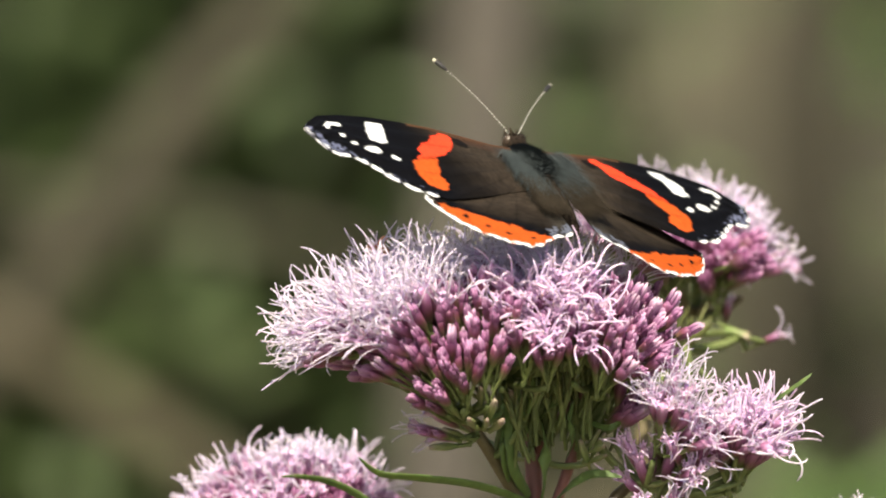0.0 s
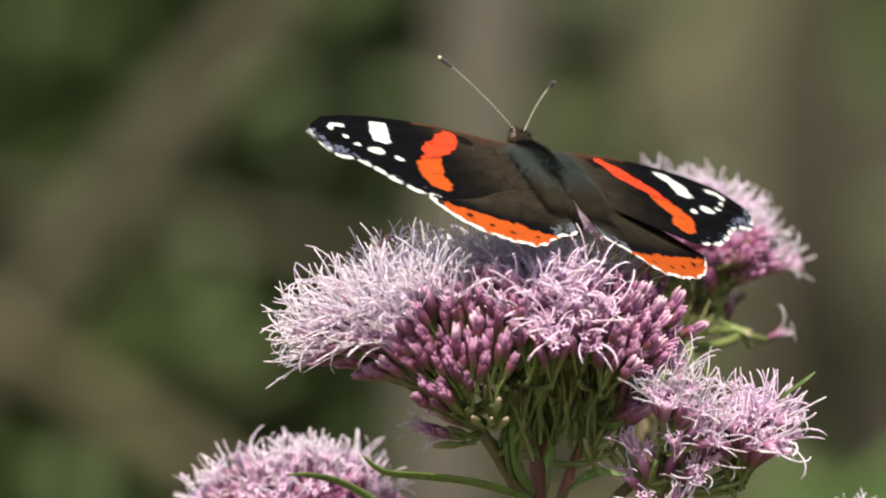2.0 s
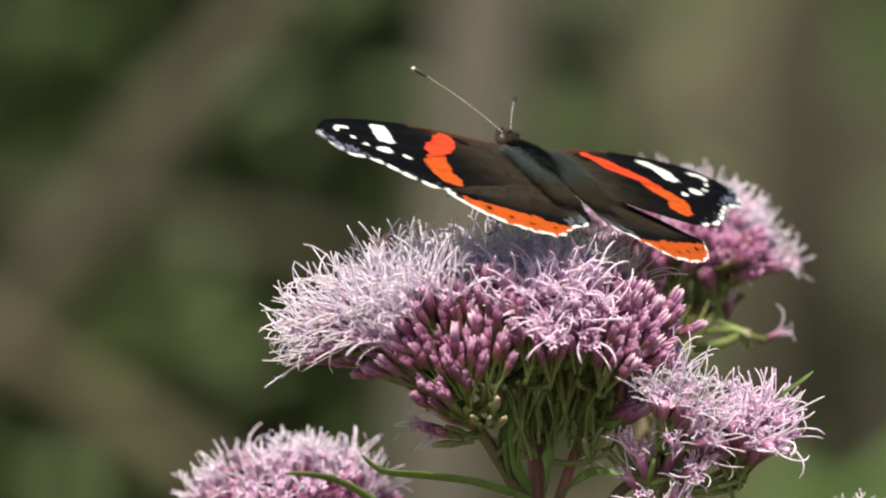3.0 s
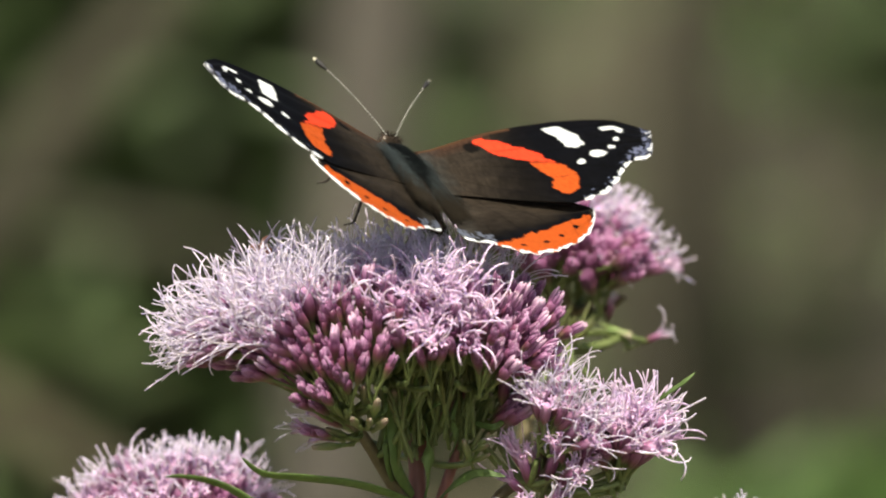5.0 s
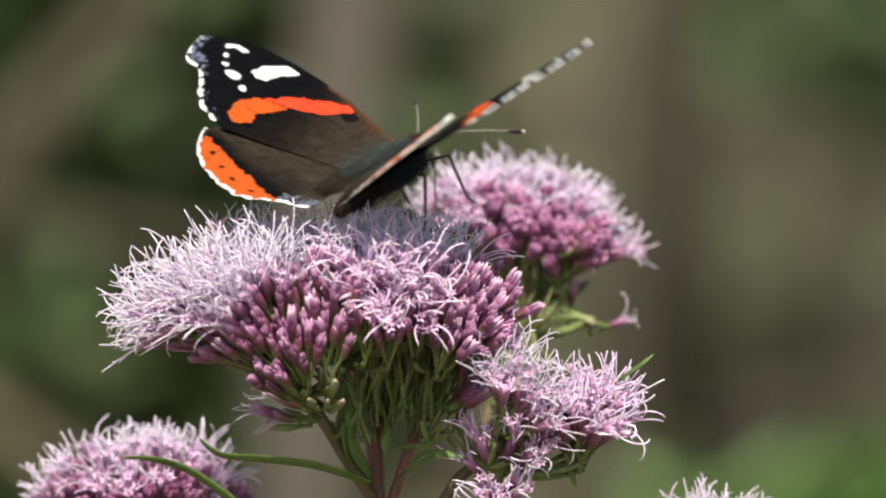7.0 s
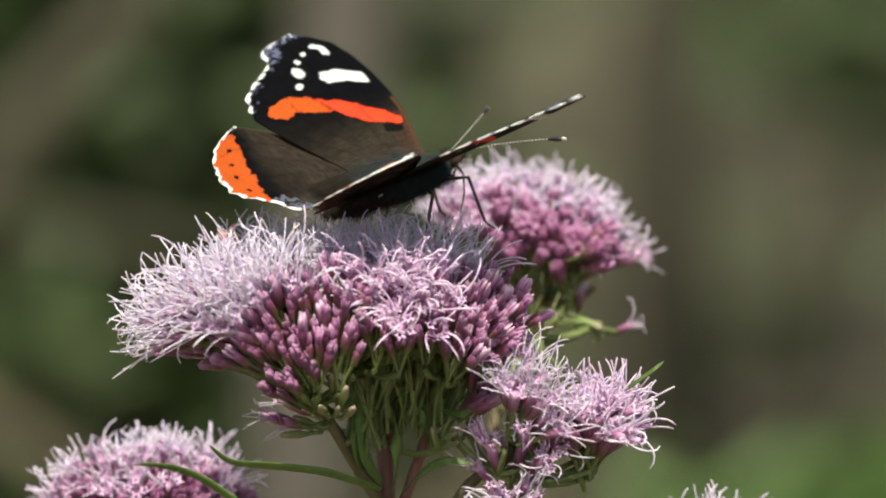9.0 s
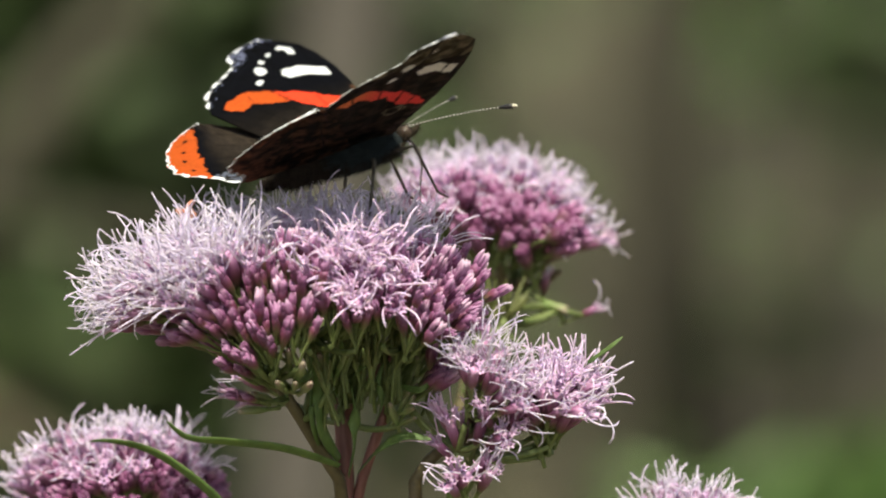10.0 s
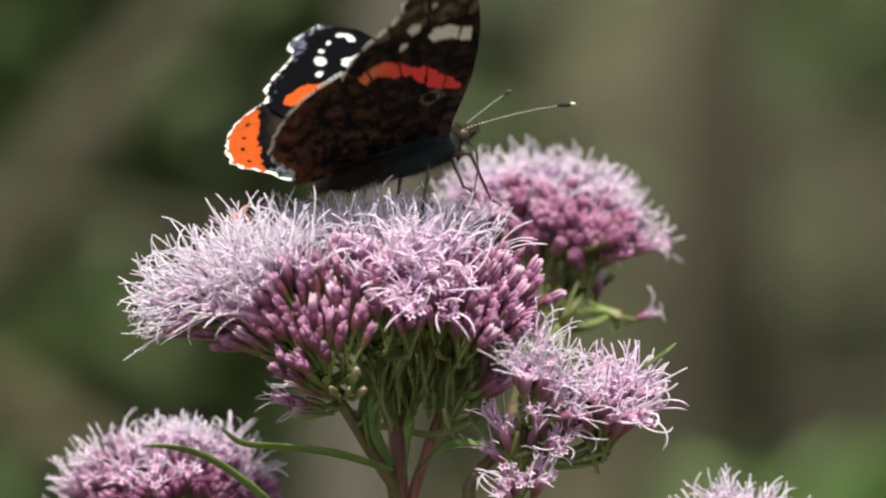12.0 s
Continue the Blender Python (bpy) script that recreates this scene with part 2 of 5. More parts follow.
class Head:
    """One stalk of hemp agrimony: an empty at the ground that carries stem, branches and flower clusters."""

    def __init__(self, foot, label, seed):
        self.ob = thing("hemp_agrimony", foot, label, "wildflower", "hemp agrimony stalks")
        self.foot = Vector(foot)
        self.rng = random.Random(seed)
        self.nodes = []

    def tube_part(self, name, pts, radii, mat, label="", sides=9):
        bm = bmesh.new()
        tube(bm, [p - self.foot for p in pts], radii, sides)
        return part(name, bm, mat, self.ob, label)

    def cluster(self, tip, axis, kind, count, spread=0.62, reach=9.5, bulk=1.0):
        """A small umbel of floret heads about the point tip (their ends) along axis, tied to the nearest branch end."""
        rng, axis = self.rng, Vector(axis).normalized()
        node = tip - axis * reach * MM
        bm = bmesh.new()
        up = Vector((0, 0, 1))
        joint = min(self.nodes, key=lambda n: (n - node).length + max(0, (n - node).z) * 3) if self.nodes else node - up * 0.01
        way_in = bend(joint, node, -axis * 0.0 - up * (node - joint).length * 0.10, 5)
        tube(bm, [p - self.foot for p in way_in], [0.00055, 0.0005, 0.00048, 0.00045, 0.00042, 0.0004], 6)
        made = []
        side = axis.orthogonal().normalized()
        other = axis.cross(side)
        for k in range(count):
            f = (k + 0.5) / count
            a = k * 2.39996 + rng.uniform(-0.35, 0.35)
            th = math.sqrt(f) * spread * rng.uniform(0.85, 1.1)
            d = axis * math.cos(th) + (side * math.cos(a) + other * math.sin(a)) * math.sin(th)
            d = (d + up * 0.12).normalized()
            if kind == "young":
                me, size = rng.choice(YOUNG), bulk * rng.uniform(0.85, 1.1)
            elif kind == "thread":
                me, size = rng.choice(THREADS), bulk * rng.uniform(0.8, 1.25)
            elif kind == "round":
                me, size = rng.choice(ROUND), bulk * rng.uniform(0.8, 1.15)
            elif kind == "bud":
                me, size = rng.choice(BUDS), bulk * rng.uniform(0.85, 1.12)
            else:
                me, size = rng.choice(OPEN[kind]), bulk * rng.uniform(0.9, 1.1)
            end = node + d * (reach + rng.uniform(-1.8, 1.0)) * MM
            base = end - d * 0.0054 * size
            made.append(("bud" if kind in ("bud", "young", "round") else "bract" if kind == "thread" else "floret", me, aim(base - self.foot, d, rng.uniform(0, 6.28), size)))
        holder = part("umbel", bm, PEDICEL, self.ob)
        for name, me, m in made:
            ob = new(name, me)
            ob.parent = holder
            ob.matrix_basis = m
        return holder


    def spray(self, node, tips, kind="bud"):
        """Single buds on long thin stalks that leave one node; tips: (end point, size)."""
        rng, bm, up = self.rng, bmesh.new(), Vector((0, 0, 1))
        joint = min(self.nodes, key=lambda n: (n - node).length)
        tube(bm, [p - self.foot for p in (joint, joint.lerp(node, 0.5), node)], [0.0005, 0.00045, 0.0004], 7)
        holder = part("umbel", bm, PEDICEL, self.ob)
        for tip, size in tips:
            d = ((tip - node).normalized() + up * 0.15).normalized()
            base = tip - d * (0.0040 if kind == "young" else 0.0062) * size
            bm = bmesh.new()
            tube(bm, [p - self.foot for p in bend(node, base, Vector((rng.uniform(-1, 1), rng.uniform(-1, 1), -0.6)) * 0.0006, 5)],
                 [0.00036, 0.00032, 0.00028, 0.00026, 0.00027, 0.00032], 6)
            part("pedicel", bm, PEDICEL, holder)
            ob = new("bud", rng.choice(YOUNG if kind == "young" else BUDS))
            ob.parent = holder
            ob.matrix_basis = aim(base - self.foot, d, rng.uniform(0, 6.28), size)
        return holder


def leaf_part(parent, foot, pts, width, droop=0.25, mat=None, name="leaf", tilt=0.0):
    """A long lance-shaped leaf along pts, folded a little at its midrib, with a toothed edge."""
    bm = bmesh.new()
    n = 22
    pts = [Vector(p) for p in pts]

    def along(f):
        x = f * (len(pts) - 1)
        i = min(int(x), len(pts) - 2)
        p0, p1, p2, p3 = pts[max(i - 1, 0)], pts[i], pts[i + 1], pts[min(i + 2, len(pts) - 1)]
        u = x - i
        return 0.5 * ((2 * p1) + (p2 - p0) * u + (2 * p0 - 5 * p1 + 4 * p2 - p3) * u * u + (3 * p1 - p0 - 3 * p2 + p3) * u ** 3)

    rows = []
    for i in range(n + 1):
        f = i / n
        p, d = along(f), (along(min(f + 0.02, 1)) - along(max(f - 0.02, 0))).normalized()
        s = d.cross(Vector((0, 0, 1))).normalized()
        s = Matrix.Rotation(radians(tilt), 3, d) @ s
        up = s.cross(d)
        w = width * 1.75 * (f + 0.04) ** 0.45 * (1 - f) ** 0.75 * (1 + 0.03 * (i % 2)) + width * 0.012
        rows.append([p - foot + s * w * k - up * (abs(k) * w * -droop) - up * t for t in (0, 0.00012) for k in (-1, -0.5, 0, 0.5, 1)])
    vs = [[bm.verts.new(q) for q in r] for r in rows]
    for a, b in zip(vs, vs[1:]):
        for k in range(4):
            bm.faces.new((a[k], a[k + 1], b[k + 1], b[k]))
            bm.faces.new((a[5 + k + 1], a[5 + k], b[5 + k], b[5 + k + 1]))
        bm.faces.new((a[0], b[0], b[5], a[5]))
        bm.faces.new((b[4], a[4], a[9], b[9]))
    return part(name, bm, mat or LEAF, parent)


# ---- the flower stalks ----
def main_stalk():
    h = Head((spot(-2.9, -30, 2).x, spot(-2.9, -30, 2).y, 0.0), "pink-purple hemp agrimony head, half in bud, half open", 11)
    foot = h.foot
    h.tube_part("stem", [foot + Vector((0, 0, -0.02)), foot + Vector((0, 0, 0.5)), foot + Vector((0, 0, 1.05)), spot(-2.9, -33.7, 2.0), spot(-3.1, -27.9, 2.0), spot(-3.4, -22.3, 2.0), spot(-4.0, -18.3, 2.0), spot(-4.6, -15.4, 3.0)], [0.00279, 0.00235, 0.00176, 0.00118, 0.00110, 0.00103, 0.00081, 0.00059], STEM, "purple-brown upright stem")
    h.tube_part("branch", [spot(-2.8, -41.8, 2.0), spot(-3.6, -34.1, 1.0), spot(-5.8, -30.8, -2.0), spot(-8.4, -26.4, -4.0), spot(-11.0, -22.3, -6.0), spot(-13.2, -19.0, -7.0), spot(-15.0, -16.8, -7.0)], [0.00096, 0.00088, 0.00081, 0.00081, 0.00073, 0.00059, 0.00044], BRANCH)
    h.tube_part("branch", [spot(-3.1, -26.4, 2.0), spot(-1.4, -23.8, 1.0), spot(1.2, -20.1, -1.0), spot(4.9, -16.1, -3.0), spot(7.8, -14.6, -4.0)], [0.00066, 0.00066, 0.00059, 0.00059, 0.00044], STEM)
    h.tube_part("branch", [spot(-2.5, -41.8, 2.0), spot(-0.7, -34.1, 3.0), spot(1.2, -28.6, 2.0), spot(2.8, -24.2, 2.0), spot(4.9, -19.8, 3.0), spot(8.5, -15.4, 4.0)], [0.00081, 0.00073, 0.00073, 0.00066, 0.00059, 0.00044], STEM)
    h.tube_part("branch", [spot(-3.4, -22.3, 2.0), spot(-5.1, -19.0, 8.0), spot(-6.9, -14.6, 12.0), spot(-9.1, -10.2, 14.0)], [0.00066, 0.00059, 0.00051, 0.00044], BRANCH)
    h.tube_part("branch", [spot(-3.4, -22.3, 2.0), spot(-6.2, -18.3, -4.0), spot(-6.9, -15.4, -8.0)], [0.00066, 0.00059, 0.00044], PEDICEL)
    h.tube_part("branch", [spot(-10.6, -22.9, -6.0), spot(-16.5, -19.0, -2.0), spot(-23.1, -14.6, 2.0)], [0.00059, 0.00051, 0.00037], BRANCH)
    h.tube_part("branch", [spot(-3.1, -22.3, 2.0), spot(-0.3, -17.6, 8.0), spot(3.4, -12.4, 12.0)], [0.00066, 0.00059, 0.00044], PEDICEL)
    h.nodes = [spot(-13.2, -19.4, -7.0), spot(-15.4, -16.5, -7.0), spot(-6.9, -15.4, -8.0), spot(-4.6, -15.7, 3.0), spot(4.9, -16.1, -3.0), spot(7.8, -14.6, -4.0), spot(8.5, -15.4, 4.0), spot(-9.1, -10.2, 14.0), spot(-23.1, -14.6, 2.0), spot(3.4, -12.4, 12.0), spot(-17.9, -18.3, -2.0), spot(-3.4, -22.3, 2.0), spot(-3.1, -26.4, 2.0), spot(-8.4, -26.4, -4.0), spot(-11.0, -22.3, -6.0), spot(2.8, -24.2, 2.0), spot(-1.4, -23.8, 1.0)]
    h.cluster(spot(-33.0, -9.3, -12.4), way(-0.95, 0.42, 0.1), "pale", 6, 0.7)
    h.cluster(spot(-31.0, -7.8, -13.9), way(-0.9, 0.5, 0.1), "pale", 6, 0.7)
    h.cluster(spot(-26.4, -6.5, -17.0), way(-0.75, 0.65, 0.25), "pale", 6, 0.7)
    h.cluster(spot(-26.2, -6.6, -17.2), way(-0.8, 0.6, 0.3), "pale", 6, 0.7)
    h.cluster(spot(-21.2, -5.6, -19.0), way(-0.6, 0.8, 0.3), "pale", 6, 0.7)
    h.cluster(spot(-21.6, -5.4, -17.5), way(-0.5, 0.85, 0.15), "pale", 6, 0.7)
    h.cluster(spot(-17.6, -4.6, -17.3), way(-0.3, 0.95, 0.1), "pale", 6, 0.7)
    h.cluster(spot(-18.7, -5.8, -19.2), way(-0.35, 0.85, 0.4), "pale", 6, 0.7)
    h.cluster(spot(-29.6, -8.2, -15.6), way(-0.85, 0.6, 0.3), "pale", 6, 0.7)
    h.cluster(spot(-24.6, -7.6, -18.4), way(-0.65, 0.7, 0.4), "pale", 6, 0.7)
    h.cluster(spot(-25.3, -3.2, 2.0), way(-0.5, 0.85, -0.1), "pale", 5, 0.62, 9.5, 0.9)
    h.cluster(spot(-21.6, -1.8, 2.0), way(-0.4, 0.9, -0.1), "pale", 5, 0.62, 9.5, 0.9)
    h.cluster(spot(-14.3, -2.3, 4.0), way(-0.15, 1, -0.1), "pale", 5, 0.62, 9.5, 0.9)
    h.cluster(spot(-10.6, -2.4, -8.0), way(-0.05, 1, 0.2), "pale", 5, 0.62, 9.5, 0.9)
    h.cluster(spot(-4.7, -2.6, -9.0), way(0, 1, 0.2), "pale", 5, 0.62, 9.5, 0.9)
    h.cluster(spot(1.2, -2.4, -9.0), way(0.1, 1, 0.2), "pale", 5, 0.62, 9.5, 0.9)
    h.cluster(spot(-7.6, -1.5, 0.0), way(0, 1, 0), "pale", 5, 0.62, 9.5, 0.9)
    h.cluster(spot(-1.0, -1.7, 0.0), way(0.1, 1, 0), "pale", 5, 0.62, 9.5, 0.9)
    h.cluster(spot(4.5, -3.0, -6.0), way(0.2, 1, 0.1), "pale", 5, 0.62, 9.5, 0.9)
    h.cluster(spot(-6.2, -3.3, -9.0), way(0, 0.9, 0.4), "pale", 5, 0.62, 9.5, 0.9)
    h.cluster(spot(-1.8, -3.3, -11.0), way(0, 0.95, 0.3), "pale", 5, 0.62, 9.5, 0.9)
    h.cluster(spot(-4.3, -3.7, -19.2), way(-0.05, 0.85, 0.5), "pink", 5)
    h.cluster(spot(-4.3, -4.3, -19.7), way(-0.05, 0.85, 0.5), "bud", 4, 0.6)
    h.cluster(spot(-1.0, -4.3, -18.9), way(0.05, 0.8, 0.6), "pink", 5)
    h.cluster(spot(-1.0, -4.9, -19.4), way(0.05, 0.8, 0.6), "bud", 4, 0.6)
    h.cluster(spot(-2.1, -8.0, -21.3), way(0, 0.6, 0.8), "pink", 5)
    h.cluster(spot(-2.1, -8.6, -21.5), way(0, 0.6, 0.8), "bud", 4, 0.6)
    h.cluster(spot(2.3, -7.6, -19.8), way(0.1, 0.6, 0.8), "pink", 5)
    h.cluster(spot(2.3, -8.2, -20.0), way(0.1, 0.6, 0.8), "bud", 4, 0.6)
    h.cluster(spot(4.0, -4.3, -16.9), way(0.15, 0.8, 0.5), "pink", 5)
    h.cluster(spot(4.0, -4.9, -17.4), way(0.15, 0.8, 0.5), "bud", 4, 0.6)
    h.cluster(spot(0.4, -6.2, -19.7), way(0, 0.7, 0.7), "pink", 5)
    h.cluster(spot(0.4, -6.8, -20.0), way(0, 0.7, 0.7), "bud", 4, 0.6)
    h.cluster(spot(-23.1, -11.7, -20.4), way(-0.65, 0.6, 0.4), "bud", 3, 0.46, 9.5, 0.82)
    h.cluster(spot(-19.4, -9.6, -21.3), way(-0.45, 0.8, 0.4), "bud", 4, 0.46, 9.5, 0.82)
    h.cluster(spot(-16.5, -8.7, -21.8), way(-0.3, 0.9, 0.4), "bud", 4, 0.46, 9.5, 0.82)
    h.cluster(spot(-12.4, -6.9, -21.6), way(-0.15, 0.9, 0.4), "bud", 4, 0.46, 9.5, 0.82)
    h.cluster(spot(-9.8, -6.9, -21.7), way(-0.1, 0.9, 0.4), "bud", 4, 0.46, 9.5, 0.82)
    h.cluster(spot(-9.1, -2.9, -19.0), way(-0.05, 0.95, 0.3), "bud", 5, 0.46, 9.5, 0.82)
    h.cluster(spot(-12.1, -2.1, -18.2), way(-0.1, 0.95, 0.3), "bud", 5, 0.46, 9.5, 0.82)
    h.cluster(spot(-13.5, -4.7, -20.2), way(-0.15, 0.95, 0.3), "bud", 5, 0.46, 9.5, 0.82)
    h.cluster(spot(-17.2, -5.4, -20.1), way(-0.3, 0.9, 0.3), "bud", 5, 0.46, 9.5, 0.82)
    h.cluster(spot(-20.1, -12.3, -21.5), way(-0.6, 0.7, 0.4), "bud", 3, 0.46, 9.5, 0.82)
    h.cluster(spot(-17.6, -11.5, -22.1), way(-0.4, 0.8, 0.45), "bud", 4, 0.46, 9.5, 0.82)
    h.cluster(spot(-13.5, -9.8, -22.5), way(-0.2, 0.85, 0.5), "bud", 4, 0.46, 9.5, 0.82)
    h.cluster(spot(-10.6, -10.2, -22.8), way(-0.1, 0.9, 0.45), "bud", 4, 0.46, 9.5, 0.82)
    h.cluster(spot(-6.9, -5.2, -20.7), way(0, 0.95, 0.3), "bud", 5, 0.46, 9.5, 0.82)
    h.cluster(spot(-6.9, -8.7, -22.3), way(0.05, 0.9, 0.4), "bud", 4, 0.46, 9.5, 0.82)
    h.cluster(spot(-14.6, -12.1, -22.7), way(-0.25, 0.85, 0.45), "bud", 3, 0.46, 9.5, 0.82)
    h.cluster(spot(-8.0, -11.0, -22.9), way(0.1, 0.9, 0.4), "bud", 3, 0.46, 9.5, 0.82)
    h.cluster(spot(-12.8, -11.7, -22.9), way(-0.1, 0.9, 0.4), "bud", 3, 0.46, 9.5, 0.82)
    h.cluster(spot(-24.5, -13.2, -19.7), way(-0.75, 0.5, 0.4), "bud", 3, 0.46, 9.5, 0.82)
    h.cluster(spot(6.3, -4.3, -15.5), way(0.15, 0.9, 0.4), "bud", 6, 0.48, 9.5, 0.82)
    h.cluster(spot(9.6, -2.9, -10.8), way(0.3, 0.9, 0.3), "bud", 6, 0.48, 9.5, 0.82)
    h.cluster(spot(12.9, -3.6, -7.1), way(0.45, 0.85, 0.2), "bud", 6, 0.48, 9.5, 0.82)
    h.cluster(spot(8.5, -6.5, -15.7), way(0.25, 0.85, 0.45), "bud", 6, 0.48, 9.5, 0.82)
    h.cluster(spot(12.2, -6.9, -12.6), way(0.45, 0.8, 0.4), "bud", 6, 0.48, 9.5, 0.82)
    h.cluster(spot(15.7, -7.6, -8.1), way(0.65, 0.7, 0.25), "bud", 6, 0.48, 9.5, 0.82)
    h.cluster(spot(6.0, -8.0, -18.2), way(0.1, 0.85, 0.5), "bud", 6, 0.48, 9.5, 0.82)
    h.cluster(spot(10.4, -9.5, -15.8), way(0.4, 0.75, 0.5), "bud", 6, 0.48, 9.5, 0.82)
    h.cluster(spot(14.0, -9.5, -12.1), way(0.65, 0.6, 0.4), "bud", 6, 0.48, 9.5, 0.82)
    h.cluster(spot(16.2, -11.0, -9.3), way(0.85, 0.4, 0.3), "bud", 5, 0.48, 9.5, 0.82)
    h.cluster(spot(12.9, -12.1, -13.9), way(0.7, 0.4, 0.5), "bud", 5, 0.48, 9.5, 0.82)
    h.cluster(spot(2.6, -8.9, -20.1), way(0.05, 0.8, 0.55), "bud", 6, 0.48, 9.5, 0.82)
    h.cluster(spot(-1.2, -9.1, -21.5), way(0, 0.85, 0.5), "bud", 6, 0.48, 9.5, 0.82)
    h.cluster(spot(-4.3, -8.4, -21.9), way(0, 0.85, 0.5), "bud", 6, 0.48, 9.5, 0.82)
    h.cluster(spot(-33.7, -12.6, -4.0), way(-0.95, 0.1, 0.25), "bud", 4)
    h.cluster(spot(-30.1, -13.0, -8.0), way(-0.9, 0.2, 0.4), "bud", 5)
    h.cluster(spot(-26.4, -14.0, -10.0), way(-0.85, 0.25, 0.5), "bud", 4)
    h.spray(spot(-9.7, -22.3, -10.0), [(spot(-20.0, -18.2, -20.0), 0.85), (spot(-18.9, -16.1, -21.0), 0.85), (spot(-16.3, -16.1, -23.0), 0.85), (spot(-16.0, -17.4, -24.0), 0.85), (spot(-15.1, -13.3, -25.0), 0.9), (spot(-13.9, -14.2, -26.0), 0.95), (spot(-17.3, -19.0, -20.0), 0.8), (spot(-12.8, -15.4, -24.0), 0.85), (spot(-17.6, -17.0, -22.0), 0.8)], "bud")
    h.spray(spot(-9.6, -22.3, -10.0), [(spot(-10.0, -17.3, -21.0), 1.1), (spot(-8.2, -19.3, -21.0), 1.15), (spot(-7.2, -21.8, -20.0), 1.15), (spot(-11.5, -21.5, -20.0), 1), (spot(-9.1, -21.6, -21.0), 1)], "young")
    h.spray(spot(-10.6, -23.4, -6.0), [(spot(-18.8, -22.7, -14.0), 0.85), (spot(-16.5, -23.1, -15.0), 0.7)], "bud")
    h.spray(spot(-10.3, -23.6, -6.0), [(spot(-16.5, -25.2, -11.0), 1.1), (spot(-14.6, -22.9, -10.0), 0.9)], "young")
    h.spray(spot(-13.5, -19.0, -8.0), [(spot(-25.3, -14.8, -10.0), 0.85), (spot(-23.1, -14.0, -14.0), 0.85), (spot(-20.9, -14.6, -17.0), 0.85), (spot(-22.0, -15.7, -15.0), 0.8), (spot(-19.4, -14.6, -20.0), 0.85)], "bud")
    h.cluster(spot(5.4, -23.1, -6.0), way(0.2, 0.6, 0.6), "young", 3, 0.7, 6.0, 0.9)
    h.cluster(spot(7.8, -22.7, -6.0), way(0.6, 0.5, 0.5), "young", 2, 0.7, 6.0, 0.9)
    h.cluster(spot(4.1, -13.5, -6.0), way(0.15, 0.8, 0.4), "thread", 7, 0.4, 9.5)
    h.cluster(spot(8.5, -12.8, -4.0), way(0.4, 0.7, 0.4), "thread", 7, 0.4, 9.5)
    h.cluster(spot(-0.7, -13.5, -8.0), way(0, 0.8, 0.4), "thread", 7, 0.4, 9.5)
    h.cluster(spot(-4.7, -14.6, -8.0), way(-0.05, 0.8, 0.4), "young", 7, 0.8, 8.0)
    h.cluster(spot(-9.1, -15.4, -8.0), way(-0.2, 0.8, 0.4), "young", 6, 0.8, 8.0)
    h.cluster(spot(11.1, -15.4, -2.0), way(0.5, 0.6, 0.4), "young", 6, 0.8, 8.0)
    h.cluster(spot(-17.6, -22.3, 10.0), way(-0.8, 0.2, -0.2), "short", 4, 0.6, 9.5, 0.8)
    h.cluster(spot(1.2, -12.4, -10.0), way(0.05, 0.8, 0.4), "thread", 7, 0.4, 9.5)
    h.cluster(spot(6.0, -11.7, -9.0), way(0.2, 0.8, 0.4), "thread", 7, 0.4, 9.5)
    h.cluster(spot(10.7, -12.4, -5.0), way(0.45, 0.7, 0.4), "thread", 7, 0.4, 9.5)
    h.cluster(spot(-2.9, -12.1, -10.0), way(0, 0.8, 0.4), "thread", 7, 0.4, 9.5)
    h.cluster(spot(-6.2, -14.6, -12.0), way(-0.1, 0.8, 0.4), "thread", 7, 0.4, 9.5)
    leaf_part(h.ob, foot, [spot(-3.6, -31.5, 0.0), spot(-5.6, -27.9, -5.0), spot(-6.2, -23.4, -7.0), spot(-7.1, -19.0, -7.0), spot(-7.6, -16.1, -6.0)], 0.0010, 0.2, tilt=70)
    leaf_part(h.ob, foot, [spot(-3.6, -32.3, -1.0), spot(-10.6, -30.1, -8.0), spot(-17.9, -29.2, -14.0), spot(-23.1, -28.6, -18.0), spot(-25.9, -26.4, -20.0)], 0.0008, 0.2, tilt=45)
    leaf_part(h.ob, foot, [spot(-14.3, -41.8, -14.0), spot(-20.9, -35.2, -20.0), spot(-26.0, -31.4, -22.0), spot(-29.7, -29.7, -23.0), spot(-33.4, -29.0, -24.0), spot(-35.9, -29.0, -24.0)], 0.0008, 0.2, tilt=45)
    leaf_part(h.ob, foot, [spot(-1.0, -33.0, 0.0), spot(1.9, -30.1, -6.0), spot(4.9, -28.6, -8.0), spot(8.5, -29.0, -9.0)], 0.0010, 0.2, tilt=45)
    leaf_part(h.ob, foot, [spot(-2.4, -33.7, 0.0), spot(-1.5, -29.3, -3.0), spot(-1.6, -25.7, -4.0), spot(-1.9, -22.0, -4.0)], 0.0010, 0.2, tilt=70)
    leaf_part(h.ob, foot, [spot(-3.6, -23.4, 0.0), spot(-4.6, -20.5, -6.0), spot(-5.0, -18.3, -8.0), spot(-4.6, -15.4, -9.0)], 0.0005, 0.2, tilt=60, name="bract")
    leaf_part(h.ob, foot, [spot(-2.9, -22.7, 0.0), spot(-1.2, -20.1, -5.0), spot(0.4, -19.0, -6.0), spot(1.2, -18.3, -6.0)], 0.0005, 0.2, tilt=60, name="bract")
    leaf_part(h.ob, foot, [spot(-10.6, -23.4, -7.0), spot(-9.1, -21.6, -10.0), spot(-7.3, -20.5, -11.0), spot(-6.9, -18.3, -10.0)], 0.0005, 0.2, tilt=60, name="bract")
